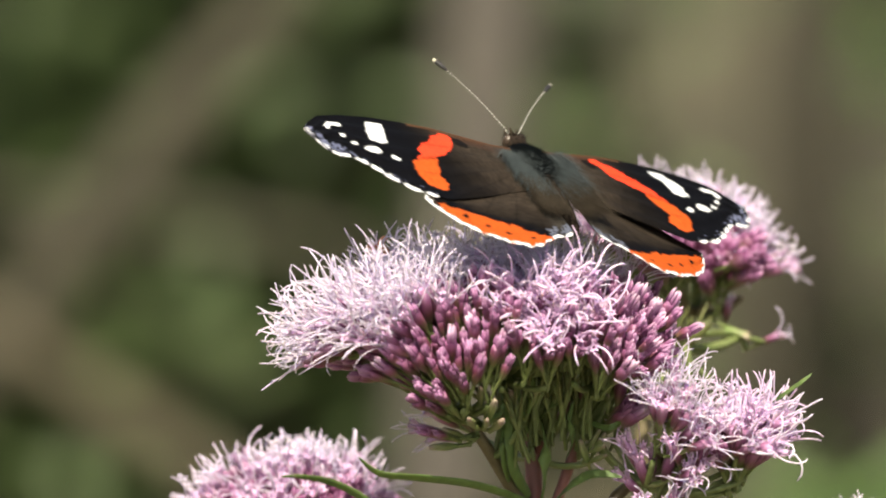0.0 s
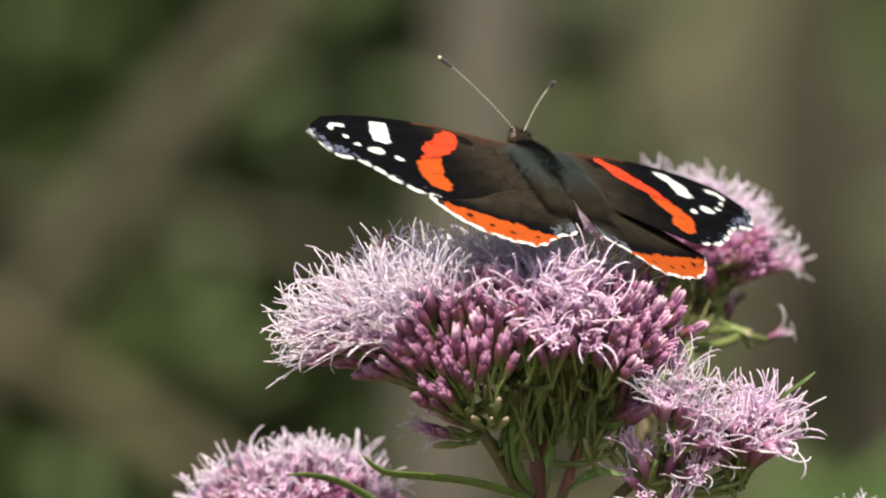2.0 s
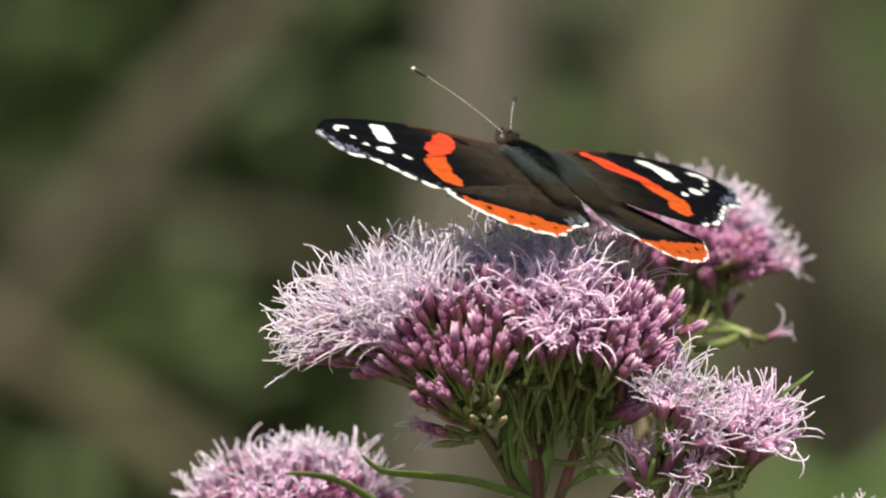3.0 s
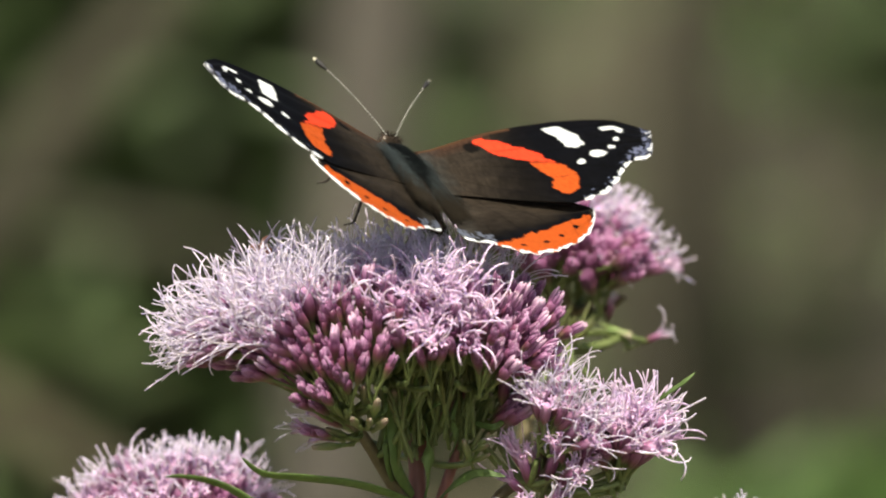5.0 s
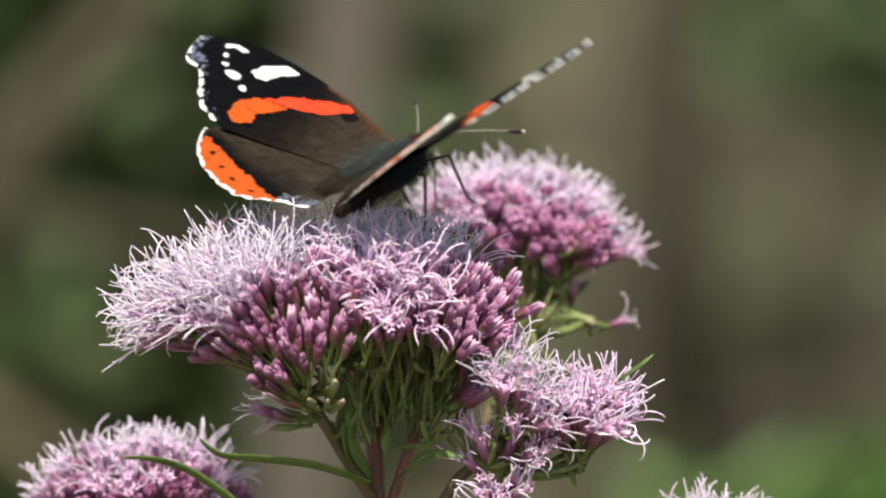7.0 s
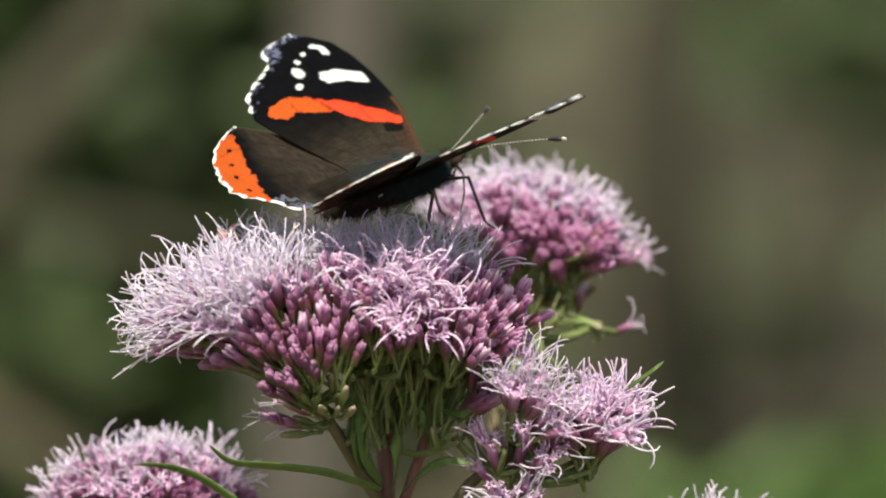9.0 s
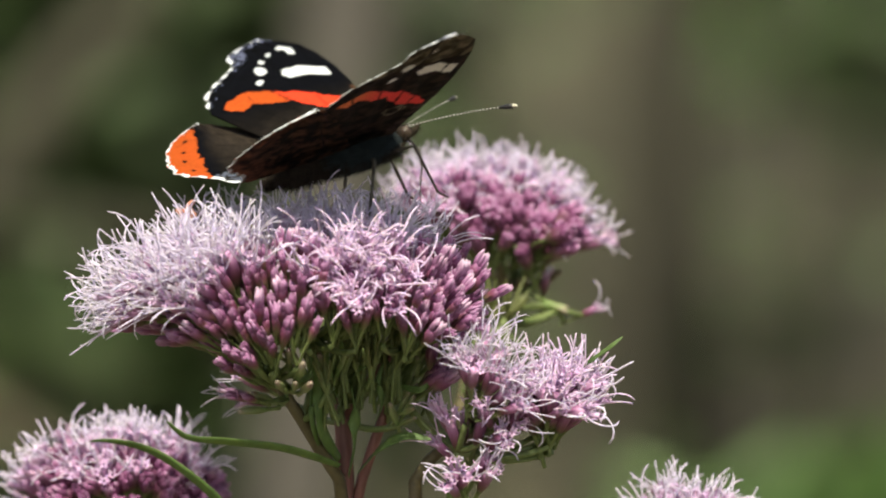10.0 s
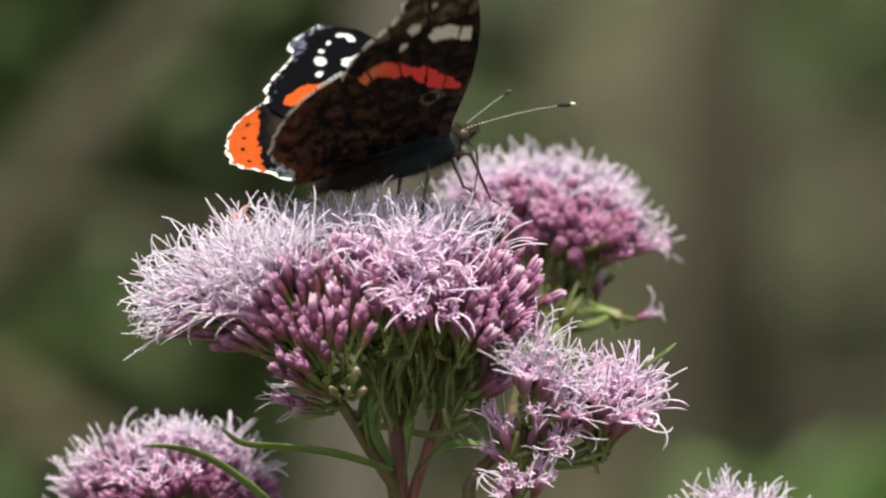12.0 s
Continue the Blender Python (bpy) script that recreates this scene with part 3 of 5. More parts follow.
    leaf_part(h.ob, foot, [spot(-6.2, -29.7, -3.0), spot(-6.9, -27.1, -6.0), spot(-7.2, -24.2, -7.0), spot(-6.8, -21.6, -6.0)], 0.0005, 0.2, tilt=60, name="bract")
    leaf_part(h.ob, foot, [spot(1.2, -26.4, -1.0), spot(2.1, -24.2, -5.0), spot(1.6, -21.6, -6.0), spot(2.3, -19.0, -5.0)], 0.0005, 0.2, tilt=60, name="bract")
    leaf_part(h.ob, foot, [spot(4.5, -22.0, -4.0), spot(6.5, -22.6, -7.0), spot(7.8, -22.1, -7.0), spot(8.5, -21.2, -6.0)], 0.0005, 0.2, tilt=60, name="bract")
    leaf_part(h.ob, foot, [spot(-1.8, -19.0, -2.0), spot(-3.2, -16.8, -8.0), spot(-2.9, -14.6, -9.0), spot(-3.6, -12.8, -9.0)], 0.0005, 0.2, tilt=60, name="bract")
    leaf_part(h.ob, foot, [spot(6.2, -17.6, -6.0), spot(7.4, -15.7, -9.0), spot(8.9, -15.4, -9.0), spot(10.4, -14.0, -8.0)], 0.0005, 0.2, tilt=60, name="bract")
    for a, b, d, r, u, v in ((-28.6, -10.2, -17.5, -0.9, 0.45, 0.25), (-25.4, -9.4, -19.5, -0.75, 0.6, 0.35), (-22.0, -8.2, -20.5, -0.6, 0.7, 0.35), (-33.6, -10.8, -9, -0.97, 0.2, 0.1)):
        h.cluster(spot(a, b, d), way(r, u, v), "pale", 5, 0.5, 9.5, 0.9)
    # buds round the lower rim
    for a, b, d, r, u, v in ((15.4, -12.8, -8, 0.85, 0.35, 0.35), (12.2, -11.6, -14.5, 0.55, 0.6, 0.5), (9.6, -11.2, -17, 0.35, 0.7, 0.5), (6.6, -10.4, -19, 0.15, 0.8, 0.5), (14.4, -6.2, -9.5, 0.5, 0.8, 0.3)):
        h.cluster(spot(a, b, d), way(r, u, v), "bud", 5, 0.48, 9.5, 0.82)
    # pale heads along the crest, up to the feet of the butterfly
    for a, b, d, r, v in ((-27.6, -4.6, 1, -0.75, 0.0), (-19.4, -1.6, 5, -0.35, -0.05), (-16.0, -1.2, 6, -0.2, -0.1), (-12.6, -0.5, 5, -0.1, 0.0), (-9.0, 0.3, 3, 0.0, 0.0),
                          (-5.6, 0.8, -3, 0.0, 0.0), (-2.4, -0.6, -3, 0.05, 0.0), (1.2, -0.6, -1, 0.1, 0.0), (4.6, -1.2, 0, 0.2, 0.0), (7.6, -1.8, 1, 0.3, 0.0)):
        h.cluster(spot(a, b, d), way(r, 1, v), "pale", 5, 0.7, 10.5, 0.9)
    # thin green stalks and small bracts that fill the underside
    for a, b, d, r in ((-8.5, -12.0, -10, -0.2), (-5.4, -11.2, -9, -0.1), (-2.2, -10.9, -8, 0.0), (1.0, -10.6, -7, 0.05), (4.2, -10.6, -6, 0.15), (7.4, -10.6, -4, 0.3), (10.4, -11.0, -1, 0.45),
                       (13.0, -12.2, 2, 0.6), (-4.0, -13.6, 4, -0.1), (-0.4, -13.4, 5, 0.0), (3.2, -13.2, 5, 0.1), (6.6, -13.2, 4, 0.25), (9.8, -13.4, 4, 0.4), (-11.0, -13.8, -9, -0.3)):
        h.cluster(spot(a, b, d), spot(a, b, d) - spot(-3.2 + r * 3, -25.0, -1), "thread", 6, 0.5, h.rng.uniform(9.0, 12.5), h.rng.uniform(0.85, 1.15))
    # a withered floret left among the pale styles
    bm = bmesh.new()
    for k in range(7):
        p = spot(-23.0, 0.4, -1) + Vector([h.rng.uniform(-1, 1) for _ in range(3)]) * 0.0008 - foot
        tube(bm, bend(p, p + Vector((h.rng.uniform(-1, 1), h.rng.uniform(-1, 1), h.rng.uniform(0, 1))) * 0.0012, Vector((0, 0, 0.0004)), 3), [0.0003, 0.00045, 0.0004, 0.0001], 6)
    part("withered_floret", bm, WITHERED, h.ob, "withered orange-brown floret")
    return h.ob


def stalk_base(foot_mm, label, seed, pts, radii, nodes, skin):
    """A stalk with its stem through pts and side branches from the stem's top to the nodes."""
    base = spot(*foot_mm)
    h = Head((base.x, base.y, 0.0), label, seed)
    h.tube_part("stem", [h.foot + Vector((0, 0, -0.02)), h.foot + Vector((0, 0, 0.6)), h.foot + Vector((0, 0, 1.0))] + pts,
                [0.0026, 0.002, 0.0015] + radii, skin, "brown upright stem")
    for n in nodes:
        h.tube_part("branch", bend(pts[-1], n, Vector((0, 0, -0.001)), 5), [0.0007, 0.00065, 0.0006, 0.00055, 0.0005, 0.0004], BRANCH)
    h.nodes = nodes + [pts[-1]]
    return h


def auto_stalk(foot_mm, centre, size, label, seed, umbels, kind_of, count=11, stem=1.0):
    """A further stalk: umbels spread evenly over a flat dome. centre, size: mm right, up and deep."""
    base = spot(*foot_mm)
    h = Head((base.x, base.y, 0.0), label, seed)
    a, b, d = centre
    top = spot(a, b - size[1] - 9, d)
    mid = spot((a + foot_mm[0]) / 2, b - size[1] - 26, (d + foot_mm[2]) / 2)
    low = spot(foot_mm[0], b - size[1] - 60, foot_mm[2])
    h.tube_part("stem", [h.foot + Vector((0, 0, -0.02)), h.foot + Vector((0, 0, 0.6)), low, mid, top],
                [0.0028 * stem, 0.0022 * stem, 0.0013 * stem, 0.0011 * stem, 0.0009 * stem], STEM, "purple-brown upright stem")
    h.nodes = []
    for k in range(5):
        an = k * math.tau / 5 + 0.4
        end = spot(a + math.cos(an) * size[0] * 0.42, b - size[1] * 0.85, d + math.sin(an) * size[2] * 0.42)
        h.tube_part("branch", bend(top, end, Vector((0, 0, -0.0015)), 5), [0.0007, 0.0007, 0.0006, 0.0006, 0.0005, 0.0004], BRANCH)
        h.nodes.append(end)
    h.nodes.append(top)
    for k in range(umbels):
        f = (k + 0.5) / umbels
        an, el = k * 2.39996, math.asin(1 - f * 1.08)
        e = Vector((math.cos(an) * math.cos(el), math.sin(an) * math.cos(el), math.sin(el)))
        tip = spot(a + e.x * size[0], b + e.z * size[1], d + e.y * size[2])
        axis = way(e.x * 0.9, 0.45 + e.z * 0.5, -e.y * 0.9)
        kind, n = kind_of(e, h.rng), count + h.rng.randint(-2, 1)
        h.cluster(tip, axis, kind, n)
    return h


def left_kind(e, rng):
    return "round" if e.z < 0.60 and rng.random() < 0.85 else "short"


MAIN = main_stalk()
REAR = stalk_base((10.7, -60, 44), "pink hemp agrimony head with buds below short styles", 21, [spot(11.1, -23.4, 46.0), spot(12.9, -16.1, 50.0), spot(16.6, -10.2, 54.0), spot(17.7, -7.6, 54.0)], [0.00100, 0.00080, 0.00070, 0.00060], [spot(11.5, -2.1, 54.0), spot(15.9, -4.3, 46.0), spot(20.3, -5.1, 46.0), spot(24.0, -5.8, 48.0), spot(18.1, -2.1, 62.0)], BRANCH)
REAR.cluster(spot(5.1, 6.1, 54.0), way(-0.4, 0.9, 0.1), "short", 9)
REAR.cluster(spot(9.5, 7.9, 54.0), way(-0.2, 1, 0.1), "short", 9)
REAR.cluster(spot(13.9, 8.3, 54.0), way(-0.05, 1, 0.1), "short", 9)
REAR.cluster(spot(18.3, 7.7, 54.0), way(0.1, 1, 0.1), "short", 9)
REAR.cluster(spot(22.0, 6.1, 54.0), way(0.3, 0.9, 0.1), "short", 9)
REAR.cluster(spot(25.3, 3.8, 54.0), way(0.5, 0.8, 0.1), "short", 9)
REAR.cluster(spot(27.8, 1.3, 54.0), way(0.75, 0.6, 0.2), "short", 9)
REAR.cluster(spot(6.9, 5.0, 46.0), way(-0.3, 0.8, 0.5), "short", 8)
REAR.cluster(spot(11.3, 5.7, 46.0), way(-0.1, 0.8, 0.6), "short", 8)
REAR.cluster(spot(19.4, 5.0, 46.0), way(0.15, 0.8, 0.6), "short", 8)
REAR.cluster(spot(23.1, 2.7, 46.0), way(0.3, 0.75, 0.6), "short", 8)
REAR.cluster(spot(14.7, 5.2, 40.0), way(0, 0.6, 0.8), "round", 4, 0.6, 9.5, 1.05)
REAR.cluster(spot(9.5, 4.2, 40.0), way(-0.2, 0.6, 0.8), "round", 4, 0.6, 9.5, 1.05)
REAR.cluster(spot(12.1, 2.4, 40.0), way(-0.1, 0.7, 0.7), "round", 4, 0.6, 9.5, 1.05)
REAR.cluster(spot(14.9, 1.5, 40.0), way(0, 0.75, 0.6), "round", 3, 0.6, 9.5, 1.05)
REAR.cluster(spot(17.2, 2.8, 40.0), way(0.05, 0.7, 0.7), "round", 4, 0.6, 9.5, 1.05)
REAR.cluster(spot(19.5, 2.0, 40.0), way(0.1, 0.7, 0.7), "round", 4, 0.6, 9.5, 1.05)
REAR.cluster(spot(22.0, 2.8, 40.0), way(0.2, 0.75, 0.6), "round", 4, 0.6, 9.5, 1.05)
REAR.cluster(spot(23.9, 2.5, 40.0), way(0.3, 0.7, 0.6), "round", 4, 0.6, 9.5, 1.05)
REAR.cluster(spot(22.6, 0.7, 40.0), way(0.2, 0.7, 0.6), "round", 3, 0.6, 9.5, 1.05)
REAR.cluster(spot(22.9, -0.9, 40.0), way(0.2, 0.7, 0.6), "round", 2, 0.6, 9.5, 1.05)
REAR.cluster(spot(26.4, 0.9, 40.0), way(0.6, 0.6, 0.5), "round", 4, 0.6, 9.5, 1.05)
REAR.cluster(spot(28.3, 0.7, 40.0), way(0.9, 0.35, 0.3), "round", 3, 0.6, 9.5, 1.05)
REAR.cluster(spot(13.6, 6.7, 44.0), way(0, 0.85, 0.5), "round", 3, 0.6, 9.5, 0.95)
REAR.cluster(spot(18.4, 7.4, 44.0), way(0.1, 0.9, 0.4), "round", 3, 0.6, 9.5, 0.95)
REAR.cluster(spot(23.5, 4.8, 44.0), way(0.4, 0.8, 0.4), "round", 3, 0.6, 9.5, 0.95)
REAR.cluster(spot(9.2, 7.0, 44.0), way(-0.2, 0.9, 0.4), "round", 3, 0.6, 9.5, 0.95)
LOW = stalk_base((7.1, -60, -2), "fading pink hemp agrimony head with curled pale styles", 31, [spot(6.0, -34.1, -2.0), spot(7.8, -31.5, -2.0), spot(11.8, -28.2, -3.0), spot(15.1, -25.7, -4.0)], [0.00090, 0.00080, 0.00070, 0.00060], [spot(15.5, -23.4, -4.0), spot(20.3, -25.7, -4.0), spot(23.2, -24.9, -4.0), spot(11.5, -30.1, -5.0), spot(14.8, -21.2, -3.0)], BRANCH)
for a, b, d, r, u, v, kind, n, spread, bulk in (
        (14.8, -16.8, -13, 0.1, 0.9, 0.4, "pale", 5, 0.6, 0.8), (16.4, -18.0, -14, 0.35, 0.75, 0.5, "pale", 5, 0.6, 0.85), (15.4, -19.8, -14, 0.1, 0.6, 0.7, "pale", 4, 0.6, 0.85),
        (17.8, -20.8, -13, 0.5, 0.6, 0.5, "pale", 3, 0.6, 0.85), (17.9, -20.0, -8, 0.3, 0.9, 0.1, "short", 3, 0.5, 0.9),
        (21.5, -20.2, -5, -0.1, 0.95, 0.2, "tuft", 4, 0.5, 1.0), (23.9, -19.4, -4, 0.05, 1.0, 0.1, "tuft", 4, 0.5, 1.0), (26.3, -20.0, -4, 0.2, 0.95, 0.1, "tuft", 4, 0.5, 1.0),
        (28.1, -21.4, -5, 0.5, 0.8, 0.2, "tuft", 4, 0.55, 1.0), (22.3, -22.0, -9, 0.0, 0.85, 0.5, "tuft", 4, 0.5, 1.0), (25.1, -21.8, -9, 0.15, 0.85, 0.5, "tuft", 4, 0.5, 1.0),
        (27.3, -23.0, -8, 0.5, 0.65, 0.5, "tuft", 4, 0.5, 1.0), (23.7, -22.4, -8, 0.1, 0.8, 0.5, "round", 5, 0.5, 0.8), (26.1, -22.8, -7, 0.3, 0.8, 0.4, "round", 4, 0.5, 0.8),
        (29.5, -22.4, -5, 0.75, 0.6, 0.2, "sparse", 3, 0.6, 0.85), (29.7, -25.0, -8, 0.95, 0.05, 0.3, "sparse", 2, 0.5, 0.95), (27.9, -24.8, -8, 0.8, 0.3, 0.4, "sparse", 2, 0.5, 0.8),
        (18.3, -24.4, -11, 0.1, 0.7, 0.7, "sparse", 2, 0.5, 0.9), (18.4, -28.4, -11, 0.45, 0.1, 0.85, "sparse", 2, 0.4, 0.85),
        (12.1, -23.6, -7, -0.1, 0.9, 0.3, "strand", 3, 0.6, 0.9), (13.9, -25.4, -8, 0.1, 0.8, 0.5, "strand", 3, 0.6, 0.9), (10.5, -26.8, -6, -0.4, 0.8, 0.4, "strand", 2, 0.5, 0.85),
        (12.3, -31.0, -10, 0.0, 0.6, 0.8, "sparse", 2, 0.6, 0.9), (11.1, -33.2, -10, -0.2, 0.5, 0.8, "sparse", 2, 0.6, 0.85), (14.1, -32.4, -9, 0.4, 0.5, 0.8, "sparse", 1, 0.4, 0.85),
        (11.1, -16.6, -7, 0.35, 0.75, 0.4, "bud", 3, 0.4, 1.0), (12.1, -19.2, -7, 0.7, 0.4, 0.4, "bud", 3, 0.4, 1.05), (12.9, -21.4, -6, 0.8, 0.3, 0.4, "bud", 2, 0.4, 1.0)):
    LOW.cluster(spot(a, b, d), way(r, u, v), kind, n, spread, 9.5, bulk)
LEFT = auto_stalk((-34.1, -75, 32), (-33.3, -33.2, 32), (14.0, 6.0, 14), "low pink hemp agrimony head, freshly opened", 41, 22, left_kind, 9)
FAR = auto_stalk((40.0, -87, 20), (40.6, -41.9, 18), (8.4, 5.7, 11), "pink hemp agrimony head just opening its styles", 51, 12, left_kind, 8)
leaf_part(LOW.ob, LOW.foot, [spot(27.6, -19.6, -4.0), spot(29.6, -18.2, -6.0), spot(31.6, -16.8, -8.0), spot(33.2, -15.5, -8.0)], 0.0004, 0.2, tilt=60)
REAR.tube_part("branch", [spot(18.6, -10.6, 46), spot(22.6, -10.4, 45), spot(27.0, -11.6, 44)], [0.0004, 0.0004, 0.0003], PEDICEL)
REAR.nodes.append(spot(24.0, -10.8, 45))
REAR.cluster(spot(29.4, -12.0, 44), way(0.95, 0.1, 0.2), "sparse", 1, 0.3, 5.0, 0.6)
REAR.cluster(spot(26.6, -12.0, 44), way(0.9, -0.45, 0.2), "young", 2, 0.5, 4.0, 0.9)
REAR.cluster(spot(22.0, -7.4, 45), way(0.05, 0.4, 0.5), "short", 1, 0.3, 5.0, 0.7)
REAR.cluster(spot(16.0, -5.4, 37), way(0.1, 0.9, 0.3), "thread", 9, 0.8, 8.0, 1.3)
REAR.cluster(spot(13.4, -4.6, 38), way(-0.2, 0.9, 0.3), "thread", 8, 0.8, 8.0, 1.3)
REAR.cluster(spot(20.4, -5.6, 37), way(0.4, 0.8, 0.3), "thread", 9, 0.8, 8.0, 1.3)


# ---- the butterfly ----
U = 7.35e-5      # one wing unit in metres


def poly_in(u, v, pts):
    inside = False
    for (a, b), (c, d) in zip(pts, pts[1:] + pts[:1]):
        if (b > v) != (d > v) and u < (c - a) * (v - b) / (d - b) + a:
            inside = not inside
    return inside


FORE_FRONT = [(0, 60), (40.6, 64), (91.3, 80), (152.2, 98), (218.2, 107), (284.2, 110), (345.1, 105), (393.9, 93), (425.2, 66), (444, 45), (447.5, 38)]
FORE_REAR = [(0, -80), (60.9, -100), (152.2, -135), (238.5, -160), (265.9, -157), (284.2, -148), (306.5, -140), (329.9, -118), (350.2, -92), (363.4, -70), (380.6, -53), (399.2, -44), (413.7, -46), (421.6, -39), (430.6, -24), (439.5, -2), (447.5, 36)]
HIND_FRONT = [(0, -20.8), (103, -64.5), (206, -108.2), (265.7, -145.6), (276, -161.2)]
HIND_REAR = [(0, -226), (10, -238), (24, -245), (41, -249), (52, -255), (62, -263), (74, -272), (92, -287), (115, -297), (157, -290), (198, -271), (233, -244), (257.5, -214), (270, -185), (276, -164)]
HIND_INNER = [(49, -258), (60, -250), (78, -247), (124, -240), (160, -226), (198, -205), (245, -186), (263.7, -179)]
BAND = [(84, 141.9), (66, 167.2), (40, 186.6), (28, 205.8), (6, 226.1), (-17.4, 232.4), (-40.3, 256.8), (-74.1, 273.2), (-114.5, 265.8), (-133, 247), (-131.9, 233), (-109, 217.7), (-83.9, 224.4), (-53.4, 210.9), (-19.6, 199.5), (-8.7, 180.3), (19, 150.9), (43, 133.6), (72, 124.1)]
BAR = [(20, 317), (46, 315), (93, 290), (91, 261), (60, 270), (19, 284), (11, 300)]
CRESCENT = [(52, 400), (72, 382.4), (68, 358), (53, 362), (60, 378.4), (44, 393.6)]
BLACK, SOOT, BROWN = (0.0030, 0.0030, 0.0042), (0.0068, 0.0055, 0.0048), (0.030, 0.0230, 0.0175)
WHITE, ORANGE, SCARLET = (0.82, 0.83, 0.86), (0.47, 0.078, 0.016), (0.76, 0.056, 0.024)


def blend(a, b, f):
    f = max(0.0, min(1.0, f))
    return tuple(x + (y - x) * f for x, y in zip(a, b))


def edge(table, v):
    return float(np.interp(v, [p[0] for p in table], [p[1] for p in table]))


def wob(u, v, s, amp):
    return noise.noise((u / s, v / s, 3.7)) * amp


def fringe(u, v, gap, along):
    """White dashes along the outer margin, broken at the vein ends; gap: distance from the rim, along: way along the rim."""
    f = (along / 37 + wob(u, v, 60, 0.25)) % 1
    return gap < (5.6 if 0.14 < f < 0.88 else 0.8) + wob(u, v, 5, 3.5)


def fore_top(u, v):
    uu, vv = u + wob(u, v, 12, 4), v + wob(v, u, 12, 4)
    if poly_in(uu, vv, BAR) or poly_in(uu, vv, CRESCENT):
        return WHITE
    for a, b, r in ((-17, 331.5, 13), (-36, 294.6, 8.5), (1, 362, 6.5), (22, 377, 5.5)):
        if ((uu - a) / 0.8) ** 2 + ((vv - b) / 1.15) ** 2 < r * r:
            return WHITE
    if v > 262:
        gap = min(abs(edge(FORE_REAR, v + k) - u) + abs(k) * 0.6 for k in range(-12, 13, 3))
        if u < 40 and fringe(u, v, gap, (v + u) * 0.75):
            return WHITE if v < 405 or noise.noise((u / 7, v / 7, 1)) > -0.1 else (0.2, 0.2, 0.25)
        if gap < 34 and v > 378 and noise.noise((u / 9, v / 9, 8)) > 0.05:
            return (0.11, 0.12, 0.19)
        if gap < 22 and noise.noise((u / 8, v / 8, 2)) > 0.28:
            return (0.09, 0.10, 0.16)
    if poly_in(uu, vv, BAND):
        step = u + 24 + (v - 215) * 0.25 + wob(u, v, 14, 5)
        vein = abs(step) < 2.6 or abs(u - 30 + wob(u, v, 14, 5)) < 1.0 or abs(u + 78 + wob(u, v, 14, 5)) < 1.2
        c = blend(ORANGE, SCARLET, 0.5 + step / 14)
        c = tuple(x * (1 + wob(u, v * 3, 9, 0.22)) for x in c)
        return blend(c, BLACK, 0.55) if vein else c
    front = edge(FORE_FRONT, v) - u
    if ((u - 52) / 20) ** 2 + ((v - 114) / 13) ** 2 < 1 + wob(u, v, 10, 0.6):
        return SOOT
    if front < 7 and v < 200:
        return (0.070, 0.035, 0.020)
    base = blend(BROWN, SOOT, (v + wob(u, v, 30, 25) - 100 - u * 0.25) / 85)
    if front < 46 and v < 160:
        base = blend(base, (0.060, 0.028, 0.017), (1 - front / 46) * min(1, v / 60) * 0.8)
    if v > 175:
        base = blend(base, BLACK, (v - 175) / 60)
    base = blend(base, (0.034, 0.040, 0.041), (1 - v / 58) * 0.9 + wob(u, v, 20, 0.3))
    vein = abs(math.sin(math.atan2(u - 10, v + 40) * 17)) < 0.10 and v > 60
    return tuple(x * (1 + wob(u, v * 4, 16, 0.5)) * (0.55 if vein else 1) for x in base)


def hind_top(u, v):
    rear = u - edge(HIND_REAR, v)
    gap = min(abs(u - edge(HIND_REAR, v + k)) + abs(k) * 0.8 for k in range(-12, 13, 3))
    if v > 6 and fringe(u, v, gap, v - u * 0.5):
        return WHITE
    if 48 < v < 258 and u < edge(HIND_INNER, v) + wob(u, v, 14, 9):
        for a, b in ((-220, 219), (-243, 183), (-260, 149), (-267, 103)):
            if (u - a) ** 2 / 0.8 + (v - b) ** 2 / 1.4 < 24 + wob(u, v, 5, 10):
                return BLACK
        if abs(math.sin(v * 0.088)) < 0.09 and rear > 12:
            return blend(ORANGE, BLACK, 0.35)
        return blend(ORANGE, (0.37, 0.072, 0.014), 0.5 + wob(u, v, 20, 0.5))
    if v <= 60 and rear < 34 and noise.noise((u / 8, v / 8, 5)) > 0.0:
        return (0.10, 0.11, 0.15)
    base = blend(BROWN, SOOT, (-u + wob(u, v, 30, 25) - 150) / 90)
    if 60 < v < 262:
        base = blend(base, BLACK, 1.15 - (u - edge(HIND_INNER, v)) / 30 + wob(u, v, 16, 0.4))
    base = blend(base, (0.038, 0.035, 0.031), (1 - v / 55) * 0.8 + wob(u, v, 20, 0.3))
    vein = abs(math.sin(math.atan2(v - 10, -u + 20) * 15)) < 0.10 and v > 55
    return tuple(x * (1 + wob(u * 3, v, 14, 0.5)) * (0.6 if vein else 1) for x in base)


